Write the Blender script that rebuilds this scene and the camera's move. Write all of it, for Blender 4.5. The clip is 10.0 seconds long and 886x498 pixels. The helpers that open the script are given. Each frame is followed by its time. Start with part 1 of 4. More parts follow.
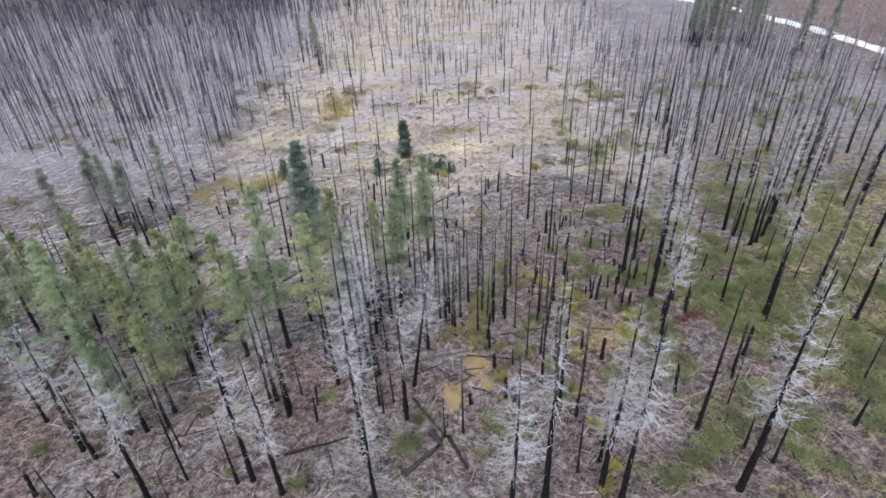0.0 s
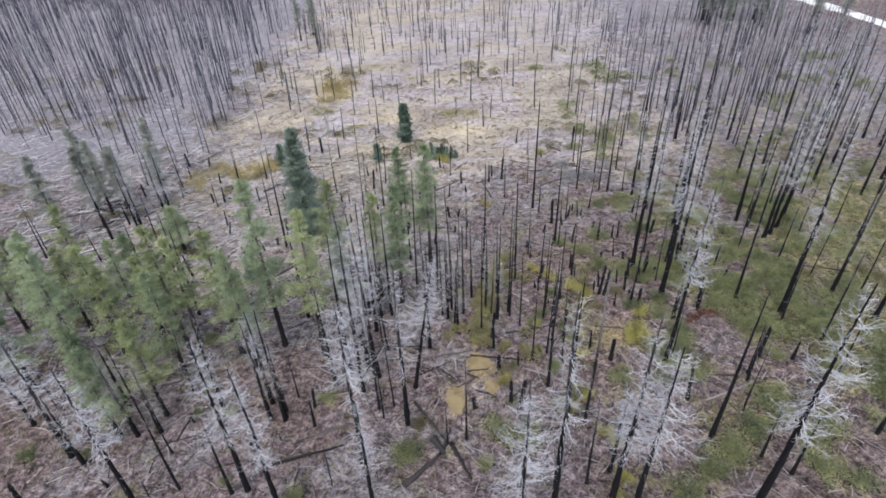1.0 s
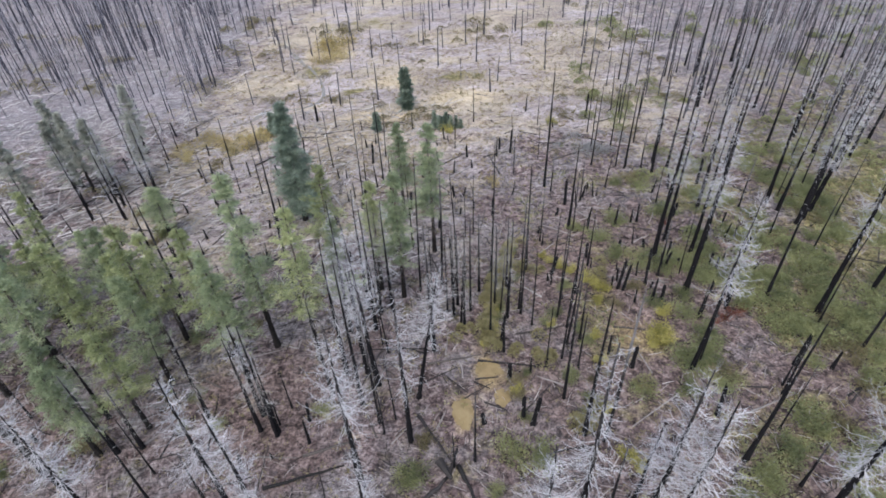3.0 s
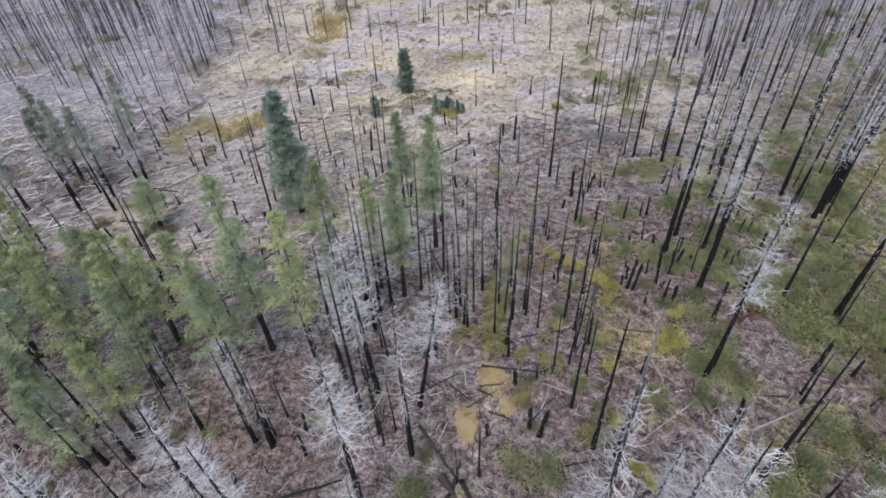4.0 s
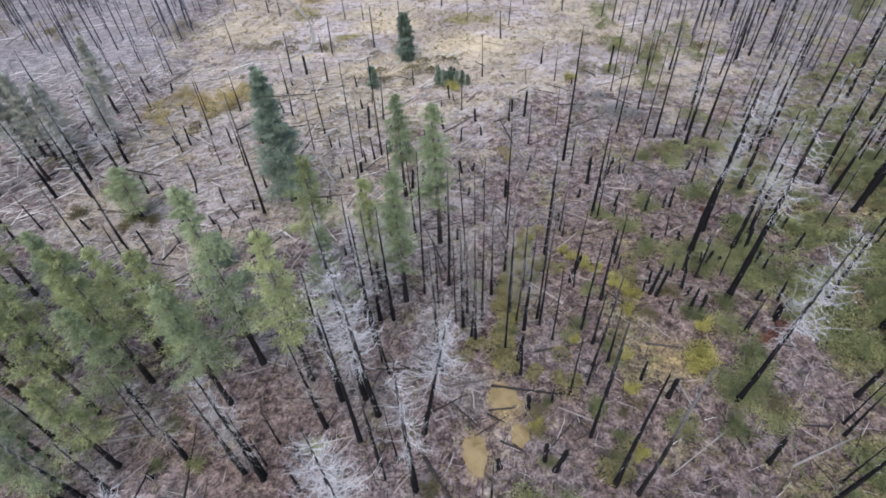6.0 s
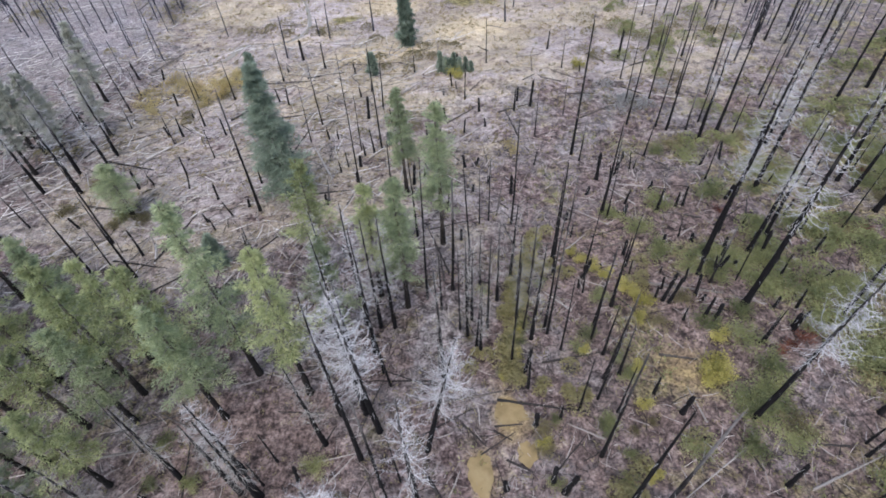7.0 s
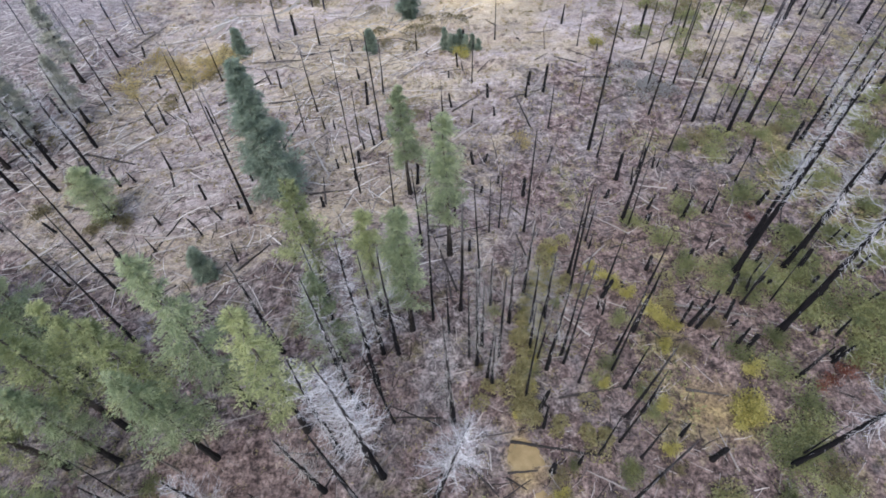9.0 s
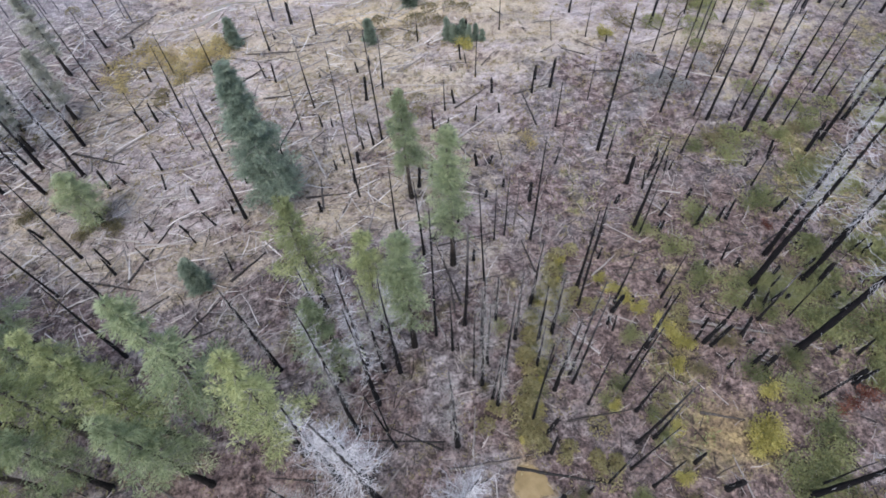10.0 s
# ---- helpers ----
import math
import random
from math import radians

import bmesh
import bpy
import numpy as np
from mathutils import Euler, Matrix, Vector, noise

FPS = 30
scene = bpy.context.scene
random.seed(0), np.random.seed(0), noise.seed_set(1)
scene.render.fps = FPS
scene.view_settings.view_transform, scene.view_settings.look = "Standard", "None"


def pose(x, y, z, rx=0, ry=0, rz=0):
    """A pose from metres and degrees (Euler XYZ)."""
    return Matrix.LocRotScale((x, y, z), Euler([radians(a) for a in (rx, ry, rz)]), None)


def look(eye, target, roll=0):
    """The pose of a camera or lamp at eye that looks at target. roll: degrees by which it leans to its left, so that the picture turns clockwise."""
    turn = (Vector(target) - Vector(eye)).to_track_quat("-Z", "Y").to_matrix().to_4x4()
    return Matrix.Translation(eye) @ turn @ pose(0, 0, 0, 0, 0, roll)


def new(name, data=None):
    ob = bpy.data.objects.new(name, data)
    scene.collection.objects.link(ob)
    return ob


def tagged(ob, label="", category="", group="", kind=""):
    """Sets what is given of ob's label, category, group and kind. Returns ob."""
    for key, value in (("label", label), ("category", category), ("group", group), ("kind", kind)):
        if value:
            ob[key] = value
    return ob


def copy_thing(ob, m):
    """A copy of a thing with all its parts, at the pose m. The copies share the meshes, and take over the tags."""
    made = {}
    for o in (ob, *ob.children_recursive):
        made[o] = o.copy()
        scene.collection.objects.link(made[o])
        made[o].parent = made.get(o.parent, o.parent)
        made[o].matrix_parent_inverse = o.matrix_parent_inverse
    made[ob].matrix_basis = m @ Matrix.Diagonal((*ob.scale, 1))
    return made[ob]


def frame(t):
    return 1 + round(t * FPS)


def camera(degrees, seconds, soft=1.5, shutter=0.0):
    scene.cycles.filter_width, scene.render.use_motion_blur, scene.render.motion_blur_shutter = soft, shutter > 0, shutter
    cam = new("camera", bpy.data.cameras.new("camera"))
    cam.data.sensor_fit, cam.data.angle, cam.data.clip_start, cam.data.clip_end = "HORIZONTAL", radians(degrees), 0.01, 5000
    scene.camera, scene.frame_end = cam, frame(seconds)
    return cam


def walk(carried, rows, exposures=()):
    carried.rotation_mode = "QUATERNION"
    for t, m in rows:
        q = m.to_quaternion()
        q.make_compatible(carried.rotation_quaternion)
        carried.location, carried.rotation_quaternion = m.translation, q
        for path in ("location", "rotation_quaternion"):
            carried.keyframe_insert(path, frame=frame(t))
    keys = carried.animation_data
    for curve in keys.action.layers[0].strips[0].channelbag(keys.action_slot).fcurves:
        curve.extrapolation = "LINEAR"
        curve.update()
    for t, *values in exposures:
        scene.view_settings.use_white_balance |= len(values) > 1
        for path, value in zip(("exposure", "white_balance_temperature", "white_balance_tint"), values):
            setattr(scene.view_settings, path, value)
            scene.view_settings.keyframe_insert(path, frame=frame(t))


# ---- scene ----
cam = camera(76.1, 10.0, soft=1.75)
METRES, EYE, TILT, LEAN, TURN = 36.0, 44.6, 0.0, 0.0, 0.0
ROWS = [
    (0.0, 0.0, 0.0, 0.0, -1.22, -33.34, 1.86),
    (0.5, -0.0014, 0.0464, -0.0006, -1.19, -34.42, 1.88),
    (1.0, -0.0027, 0.0935, -0.0017, -1.14, -35.52, 1.89),
    (1.5, -0.005, 0.1417, -0.0026, -1.12, -36.64, 1.92),
    (2.0, -0.0079, 0.1908, -0.0047, -1.08, -37.77, 1.91),
    (2.5, -0.0089, 0.2403, -0.0059, -1.02, -38.95, 1.94),
    (4.0, -0.0131, 0.3885, -0.0091, -0.97, -42.55, 1.97),
    (4.5, -0.0154, 0.4387, -0.0124, -0.96, -43.73, 1.97),
    (5.0, -0.0174, 0.4893, -0.0154, -0.94, -44.88, 1.98),
    (5.5, -0.0204, 0.54, -0.0178, -0.94, -46.05, 1.98),
    (7.0, -0.0303, 0.6886, -0.0225, -0.95, -49.58, 2.03),
    (7.5, -0.0339, 0.739, -0.0244, -0.94, -50.71, 2.04),
    (8.0, -0.0372, 0.7898, -0.0248, -0.93, -51.86, 2.04),
    (8.5, -0.0408, 0.8414, -0.0263, -0.9, -53.02, 2.02),
    (9.0, -0.0442, 0.893, -0.0266, -0.92, -54.21, 2.03),
    (9.5, -0.0463, 0.9451, -0.0279, -0.92, -55.36, 2.08),
    (10.0, -0.05, 0.9979, -0.03, -0.95, -56.53, 2.07),
]
walk(cam, [(t, pose(0, 0, EYE, TILT, LEAN, TURN) @ pose(METRES * x, METRES * y, METRES * z, 90 + pitch, roll, yaw)) for t, x, y, z, yaw, pitch, roll in ROWS],
     exposures=[(0.0, 0.89, 6130, 7), (4.0, 0.88, 6150, 7), (10.0, 0.95, 6130, 8)])

# ---- sky and sun: a bright overcast day ----
world = bpy.data.worlds.new("overcast_sky")
world.use_nodes = True
scene.world = world
wn = world.node_tree.nodes
sky = wn.new("ShaderNodeTexSky")
sky.sky_type = "NISHITA"
sky.sun_disc = False
sky.sun_elevation = radians(60)
sky.sun_rotation = radians(200)
sky.dust_density = 3.0
sky.air_density = 1.0
sky.ozone_density = 0.6
wn["Background"].inputs["Strength"].default_value = 0.15
world.node_tree.links.new(sky.outputs["Color"], wn["Background"].inputs["Color"])

sun_data = bpy.data.lights.new("sun", "SUN")
sun_data.energy = 1.3
sun_data.angle = radians(60)
sun_data.color = (1.0, 0.98, 0.96)
sun = new("sun", sun_data)
sun.matrix_basis = look((-12, -33, 60), (0, 0, 0))

rng = random.Random(7)


# ---- materials ----
def material(name):
    m = bpy.data.materials.new(name)
    m.use_nodes = True
    nt = m.node_tree
    return m, nt, nt.nodes["Principled BSDF"]


def ramp(nt, fac, stops):
    r = nt.nodes.new("ShaderNodeValToRGB")
    while len(r.color_ramp.elements) < len(stops):
        r.color_ramp.elements.new(0.5)
    for e, (p, c) in zip(r.color_ramp.elements, stops):
        e.position, e.color = p, (*c, 1)
    nt.links.new(fac, r.inputs["Fac"])
    return r.outputs["Color"]


def noise_tex(nt, scale, detail=4.0, coords="Object", rough=0.6, stretch=(1, 1, 1)):
    c = nt.nodes.new("ShaderNodeTexCoord")
    mp = nt.nodes.new("ShaderNodeMapping")
    mp.inputs["Scale"].default_value = stretch
    n = nt.nodes.new("ShaderNodeTexNoise")
    n.inputs["Scale"].default_value = scale
    n.inputs["Detail"].default_value = detail
    n.inputs["Roughness"].default_value = rough
    nt.links.new(c.outputs[coords], mp.inputs["Vector"])
    nt.links.new(mp.outputs["Vector"], n.inputs["Vector"])
    return n.outputs["Fac"]


def mix(nt, fac, a, b, mode="MIX"):
    n = nt.nodes.new("ShaderNodeMix")
    n.data_type, n.blend_type = "RGBA", mode
    for key, v in ((0, fac), (6, a), (7, b)):
        if isinstance(v, (int, float)):
            n.inputs[key].default_value = v
        elif isinstance(v, tuple):
            n.inputs[key].default_value = (*v, 1)
        else:
            nt.links.new(v, n.inputs[key])
    return n.outputs[2]


def maths(nt, op, a, b=0.0, clamp=False):
    n = nt.nodes.new("ShaderNodeMath")
    n.operation, n.use_clamp = op, clamp
    for key, v in ((0, a), (1, b)):
        if isinstance(v, (int, float)):
            n.inputs[key].default_value = v
        else:
            nt.links.new(v, n.inputs[key])
    return n.outputs[0]


def random_of(nt, island=False):
    if island:
        return nt.nodes.new("ShaderNodeNewGeometry").outputs["Random Per Island"]
    return nt.nodes.new("ShaderNodeObjectInfo").outputs["Random"]


def bump(nt, bsdf, height, strength, distance):
    b = nt.nodes.new("ShaderNodeBump")
    b.inputs["Strength"].default_value, b.inputs["Distance"].default_value = strength, distance
    nt.links.new(height, b.inputs["Height"])
    nt.links.new(b.outputs["Normal"], bsdf.inputs["Normal"])


def ground_material():
    """Litter, dry grass, low green growth and bare soil; the growth's patches come from the sheet's own plant-cover attribute."""
    m, nt, bsdf = material("forest_floor")
    at = nt.nodes.new("ShaderNodeAttribute")
    at.attribute_name = "cover"
    sp = nt.nodes.new("ShaderNodeSeparateColor")
    nt.links.new(at.outputs["Color"], sp.inputs["Color"])
    fine = noise_tex(nt, 1.25, 9, rough=0.72)
    mid = noise_tex(nt, 0.35, 6)
    big = noise_tex(nt, 0.07, 4)
    streak = noise_tex(nt, 0.9, 8, stretch=(0.75, 1.35, 1), rough=0.72)
    litter = ramp(nt, fine, [(0.37, (0.025, 0.021, 0.021)), (0.47, (0.12, 0.10, 0.098)), (0.56, (0.24, 0.207, 0.202)), (0.68, (0.47, 0.43, 0.42))])
    ash = ramp(nt, streak, [(0.33, (0.07, 0.06, 0.063)), (0.5, (0.215, 0.193, 0.195)), (0.66, (0.45, 0.42, 0.415))])
    base = mix(nt, ramp(nt, mid, [(0.4, (0, 0, 0)), (0.62, (1, 1, 1))]), litter, ash)
    rust = ramp(nt, fine, [(0.37, (0.035, 0.026, 0.025)), (0.5, (0.155, 0.114, 0.104)), (0.66, (0.32, 0.25, 0.23))])
    grass = ramp(nt, streak, [(0.3, (0.275, 0.228, 0.165)), (0.5, (0.37, 0.317, 0.243)), (0.7, (0.47, 0.412, 0.33))])
    green = ramp(nt, fine, [(0.36, (0.045, 0.041, 0.022)), (0.5, (0.18, 0.158, 0.075)), (0.64, (0.34, 0.295, 0.16))])

    def cover(channel, soft_lo, soft_hi):
        v = maths(nt, "ADD", sp.outputs[channel], maths(nt, "MULTIPLY", maths(nt, "SUBTRACT", mid, 0.5), 2.0))
        v = maths(nt, "ADD", v, maths(nt, "MULTIPLY", maths(nt, "SUBTRACT", fine, 0.5), 1.2))
        return ramp(nt, v, [(soft_lo, (0, 0, 0)), (soft_hi, (1, 1, 1))])

    earth = ramp(nt, fine, [(0.36, (0.028, 0.02, 0.02)), (0.47, (0.135, 0.098, 0.093)), (0.55, (0.225, 0.175, 0.168)), (0.67, (0.40, 0.33, 0.315))])
    soil = noise_tex(nt, 0.16, 5, rough=0.65)
    base = mix(nt, ramp(nt, soil, [(0.42, (0, 0, 0)), (0.56, (1, 1, 1))]), base, earth)
    moss = noise_tex(nt, 0.23, 5, rough=0.7)
    mossy = ramp(nt, fine, [(0.32, (0.05, 0.046, 0.022)), (0.5, (0.15, 0.14, 0.07)), (0.7, (0.30, 0.275, 0.15))])
    base = mix(nt, ramp(nt, moss, [(0.56, (0, 0, 0)), (0.7, (0.75, 0.75, 0.75))]), base, mossy)
    charred = noise_tex(nt, 0.55, 6, rough=0.75)
    base = mix(nt, ramp(nt, charred, [(0.55, (0, 0, 0)), (0.64, (0.75, 0.75, 0.75))]), base, (0.035, 0.03, 0.03))
    ochre = ramp(nt, mid, [(0.3, (0.17, 0.125, 0.06)), (0.5, (0.31, 0.235, 0.115)), (0.7, (0.42, 0.34, 0.19))])
    col = mix(nt, cover("Red", 0.35, 0.75), base, rust)
    pink = ramp(nt, streak, [(0.32, (0.21, 0.175, 0.17)), (0.5, (0.352, 0.308, 0.30)), (0.68, (0.505, 0.457, 0.447))])
    place = nt.nodes.new("ShaderNodeTexCoord")
    axes = nt.nodes.new("ShaderNodeSeparateXYZ")
    nt.links.new(place.outputs["Object"], axes.inputs[0])
    # Over the far floor: pale ash, and aerial haze painted into the same cool grey.
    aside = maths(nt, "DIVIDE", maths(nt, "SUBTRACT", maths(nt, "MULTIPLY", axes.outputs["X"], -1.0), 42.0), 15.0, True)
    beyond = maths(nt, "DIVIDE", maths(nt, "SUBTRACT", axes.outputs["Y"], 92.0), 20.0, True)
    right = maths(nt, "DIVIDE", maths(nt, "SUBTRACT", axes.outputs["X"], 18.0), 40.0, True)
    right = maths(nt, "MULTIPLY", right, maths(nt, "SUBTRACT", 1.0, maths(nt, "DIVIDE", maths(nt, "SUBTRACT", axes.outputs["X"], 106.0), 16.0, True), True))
    far_haze = maths(nt, "MULTIPLY", maths(nt, "MULTIPLY", maths(nt, "MAXIMUM", aside, maths(nt, "MULTIPLY", right, 0.6)), beyond), 0.6)
    hazy_ash = ramp(nt, streak, [(0.32, (0.16, 0.15, 0.163)), (0.5, (0.29, 0.275, 0.293)), (0.68, (0.44, 0.425, 0.44))])
    heath = ramp(nt, fine, [(0.35, (0.14, 0.113, 0.095)), (0.5, (0.275, 0.23, 0.195)), (0.66, (0.41, 0.355, 0.305))])
    wide = noise_tex(nt, 0.085, 5, stretch=(0.6, 1.3, 1), rough=0.6)
    wide2 = noise_tex(nt, 0.12, 5, stretch=(0.55, 1.5, 1), rough=0.65)
    grass = mix(nt, ramp(nt, wide, [(0.46, (0, 0, 0)), (0.56, (1, 1, 1))]), grass, pink)
    grass = mix(nt, ramp(nt, wide2, [(0.51, (0, 0, 0)), (0.62, (0.9, 0.9, 0.9))]), grass, heath)
    col = mix(nt, cover("Green", 0.35, 0.75), col, grass)
    col = mix(nt, far_haze, col, hazy_ash)
    col = mix(nt, cover("Blue", 0.35, 0.8), col, green)
    wet = maths(nt, "ADD", at.outputs["Alpha"], maths(nt, "MULTIPLY", maths(nt, "SUBTRACT", fine, 0.5), 1.6))
    straw = ramp(nt, streak, [(0.3, (0.33, 0.265, 0.17)), (0.5, (0.47, 0.39, 0.265)), (0.7, (0.58, 0.495, 0.36))])
    ochre = mix(nt, maths(nt, "GREATER_THAN", axes.outputs["Y"], 104.0), ochre, straw)
    col = mix(nt, ramp(nt, wet, [(0.3, (0, 0, 0)), (0.95, (0.9, 0.9, 0.9))]), col, ochre)
    grit = noise_tex(nt, 4.2, 4, rough=0.7)
    bare = maths(nt, "SUBTRACT", 1.0, maths(nt, "MULTIPLY", sp.outputs["Green"], 0.6), True)
    col = mix(nt, bare, col, ramp(nt, grit, [(0.35, (0.35, 0.33, 0.33)), (0.5, (1.0, 1.0, 1.0)), (0.66, (1.45, 1.43, 1.42))]), "MULTIPLY")
    tone = ramp(nt, big, [(0.3, (0.82, 0.80, 0.80)), (0.7, (1.12, 1.10, 1.10))])
    col = mix(nt, 1.0, col, tone, "MULTIPLY")
    nt.links.new(col, bsdf.inputs["Base Color"])
    bsdf.inputs["Roughness"].default_value = 0.95
    bsdf.inputs["Specular IOR Level"].default_value = 0.15
    bump(nt, bsdf, fine, 1.0, 0.4)
    return m


def bark_material(name, dark, mid_c, pale, char_top, island=False, rough=0.9):
    """Burnt bark: char up to about char_top metres, weathered wood in patches above it."""
    m, nt, bsdf = material(name)
    grain = noise_tex(nt, 3.0, 6, stretch=(3, 3, 0.5), rough=0.7)
    patch = noise_tex(nt, 0.6, 3, stretch=(1, 1, 0.5))
    c = nt.nodes.new("ShaderNodeTexCoord")
    s = nt.nodes.new("ShaderNodeSeparateXYZ")
    nt.links.new(c.outputs["Object"], s.inputs[0])
    h = maths(nt, "DIVIDE", s.outputs["Z"], char_top)
    h = maths(nt, "ADD", h, maths(nt, "MULTIPLY", maths(nt, "SUBTRACT", patch, 0.5), 1.8))
    h = maths(nt, "ADD", h, maths(nt, "MULTIPLY", maths(nt, "SUBTRACT", random_of(nt, island), 0.5), 0.7))
    char = ramp(nt, grain, [(0.3, tuple(v * 0.5 for v in dark)), (0.7, tuple(v * 1.8 for v in dark))])
    wood = ramp(nt, grain, [(0.3, mid_c), (0.7, pale)])
    col = mix(nt, ramp(nt, h, [(0.55, (0, 0, 0)), (1.0, (1, 1, 1))]), char, wood)
    nt.links.new(col, bsdf.inputs["Base Color"])
    bsdf.inputs["Roughness"].default_value = rough
    bsdf.inputs["Specular IOR Level"].default_value = 0.1
    bump(nt, bsdf, grain, 0.7, 0.06)
    return m


def wood_material(name, stops, island=True, scale=4.0):
    m, nt, bsdf = material(name)
    grain = noise_tex(nt, scale, 5, rough=0.7)
    v = maths(nt, "ADD", maths(nt, "MULTIPLY", grain, 0.5), maths(nt, "MULTIPLY", random_of(nt, island), 0.6))
    nt.links.new(ramp(nt, v, stops), bsdf.inputs["Base Color"])
    bsdf.inputs["Roughness"].default_value = 0.85
    bsdf.inputs["Specular IOR Level"].default_value = 0.25
    return m


def leaf_material(name, stops, through_light=0.5, clump=0.9, sway=0.42):
    m, nt, bsdf = material(name)
    patch = noise_tex(nt, clump, 4)
    v = maths(nt, "ADD", maths(nt, "ADD", maths(nt, "MULTIPLY", random_of(nt, True), 0.16), 0.07), maths(nt, "MULTIPLY", maths(nt, "SUBTRACT", patch, 0.25), 2 * sway))
    v = maths(nt, "ADD", v, maths(nt, "MULTIPLY", random_of(nt), 0.32))
    col = ramp(nt, v, stops)
    nt.links.new(col, bsdf.inputs["Base Color"])
    bsdf.inputs["Roughness"].default_value = 0.7
    bsdf.inputs["Specular IOR Level"].default_value = 0.2
    tr = nt.nodes.new("ShaderNodeBsdfTranslucent")
    nt.links.new(col, tr.inputs["Color"])
    mx = nt.nodes.new("ShaderNodeMixShader")
    mx.inputs["Fac"].default_value = through_light
    nt.links.new(bsdf.outputs[0], mx.inputs[1])
    nt.links.new(tr.outputs[0], mx.inputs[2])
    nt.links.new(mx.outputs[0], nt.nodes["Material Output"].inputs["Surface"])
    return m


def road_material():
    m, nt, bsdf = material("pale_gravel")
    n = noise_tex(nt, 1.5, 6)
    nt.links.new(ramp(nt, n, [(0.3, (0.52, 0.49, 0.47)), (0.7, (0.72, 0.69, 0.66))]), bsdf.inputs["Base Color"])
    bsdf.inputs["Roughness"].default_value = 0.95
    bump(nt, bsdf, n, 0.4, 0.05)
    return m


GROUND = ground_material()
BARK_BURNT = bark_material("burnt_bark", (0.012, 0.011, 0.012), (0.05, 0.045, 0.047), (0.18, 0.165, 0.167), 17.0)
BARK_CHAR = bark_material("charred_bark", (0.010, 0.009, 0.010), (0.03, 0.027, 0.028), (0.11, 0.10, 0.10), 26.0)
BARK_GREY = bark_material("weathered_bark", (0.016, 0.014, 0.015), (0.08, 0.072, 0.072), (0.24, 0.22, 0.215), 11.0)
BARK_LIVE = bark_material("living_bark", (0.02, 0.017, 0.016), (0.07, 0.055, 0.047), (0.16, 0.13, 0.115), 8.0)
# Far bark: char and weathered wood, greyed towards blue to paint in haze.
BARK_FAR_HAZED = bark_material("far_hazed_bark", (0.04, 0.039, 0.051), (0.112, 0.109, 0.134), (0.31, 0.305, 0.35), 12.0, island=True)
BARK_FAR_DARK_HAZED = bark_material("far_dark_hazed_bark", (0.04, 0.037, 0.042), (0.125, 0.118, 0.125), (0.36, 0.345, 0.355), 12.0, island=True)
TWIGS = wood_material("bleached_twigs", [(0.2, (0.16, 0.15, 0.155)), (0.55, (0.375, 0.36, 0.37)), (0.9, (0.60, 0.585, 0.595))])
# Bleached far twigs, with the distance haze mixed into their blue-grey.
TWIGS_FAR_HAZED = wood_material("far_hazed_twigs", [(0.2, (0.185, 0.18, 0.205)), (0.55, (0.335, 0.328, 0.365)), (0.9, (0.52, 0.51, 0.55))])
TWIGS_DULL = wood_material("grey_twigs", [(0.2, (0.12, 0.11, 0.105)), (0.55, (0.26, 0.24, 0.23)), (0.9, (0.42, 0.40, 0.385))])
LOG_GREY = wood_material("silvered_log", [(0.15, (0.09, 0.076, 0.07)), (0.5, (0.25, 0.222, 0.208)), (0.85, (0.37, 0.338, 0.32))], island=False)
STICKS = wood_material("silvered_sticks", [(0.2, (0.035, 0.03, 0.029)), (0.45, (0.17, 0.15, 0.145)), (0.62, (0.33, 0.305, 0.295)), (0.9, (0.60, 0.565, 0.55))])
STICKS_BROWN = wood_material("brown_sticks", [(0.2, (0.012, 0.01, 0.01)), (0.48, (0.05, 0.04, 0.036)), (0.56, (0.24, 0.20, 0.185)), (0.95, (0.50, 0.455, 0.43))])
LOG_BURNT = wood_material("charred_log", [(0.2, (0.012, 0.011, 0.011)), (0.6, (0.04, 0.034, 0.033)), (0.9, (0.13, 0.11, 0.10))], island=False)
NEEDLE_FIR = leaf_material("fir_needles", [(0.2, (0.13, 0.157, 0.095)), (0.5, (0.315, 0.362, 0.215)), (0.8, (0.50, 0.54, 0.34))], 0.55)
NEEDLE_PINE = leaf_material("pine_needles", [(0.2, (0.155, 0.17, 0.087)), (0.5, (0.365, 0.395, 0.20)), (0.8, (0.55, 0.57, 0.31))], 0.55)
NEEDLE_BLUE = leaf_material("spruce_needles", [(0.2, (0.10, 0.13, 0.10)), (0.5, (0.22, 0.27, 0.21)), (0.8, (0.37, 0.42, 0.335))])
NEEDLE_GREY = leaf_material("dull_needles", [(0.2, (0.19, 0.195, 0.16)), (0.5, (0.345, 0.35, 0.29)), (0.8, (0.48, 0.48, 0.41))])
LEAF_GREEN = leaf_material("shrub_leaves", [(0.15, (0.095, 0.102, 0.05)), (0.45, (0.172, 0.185, 0.092)), (0.65, (0.25, 0.26, 0.125)), (0.9, (0.40, 0.39, 0.20))], clump=0.5, sway=0.6)
LEAF_OLIVE = leaf_material("olive_leaves", [(0.2, (0.10, 0.085, 0.05)), (0.5, (0.21, 0.18, 0.10)), (0.8, (0.33, 0.285, 0.165))])
LEAF_YELLOW = leaf_material("autumn_leaves", [(0.2, (0.22, 0.20, 0.06)), (0.5, (0.42, 0.375, 0.125)), (0.8, (0.60, 0.535, 0.21))])
LEAF_OCHRE = leaf_material("ochre_leaves", [(0.2, (0.27, 0.21, 0.095)), (0.5, (0.45, 0.365, 0.17)), (0.8, (0.60, 0.51, 0.27))])
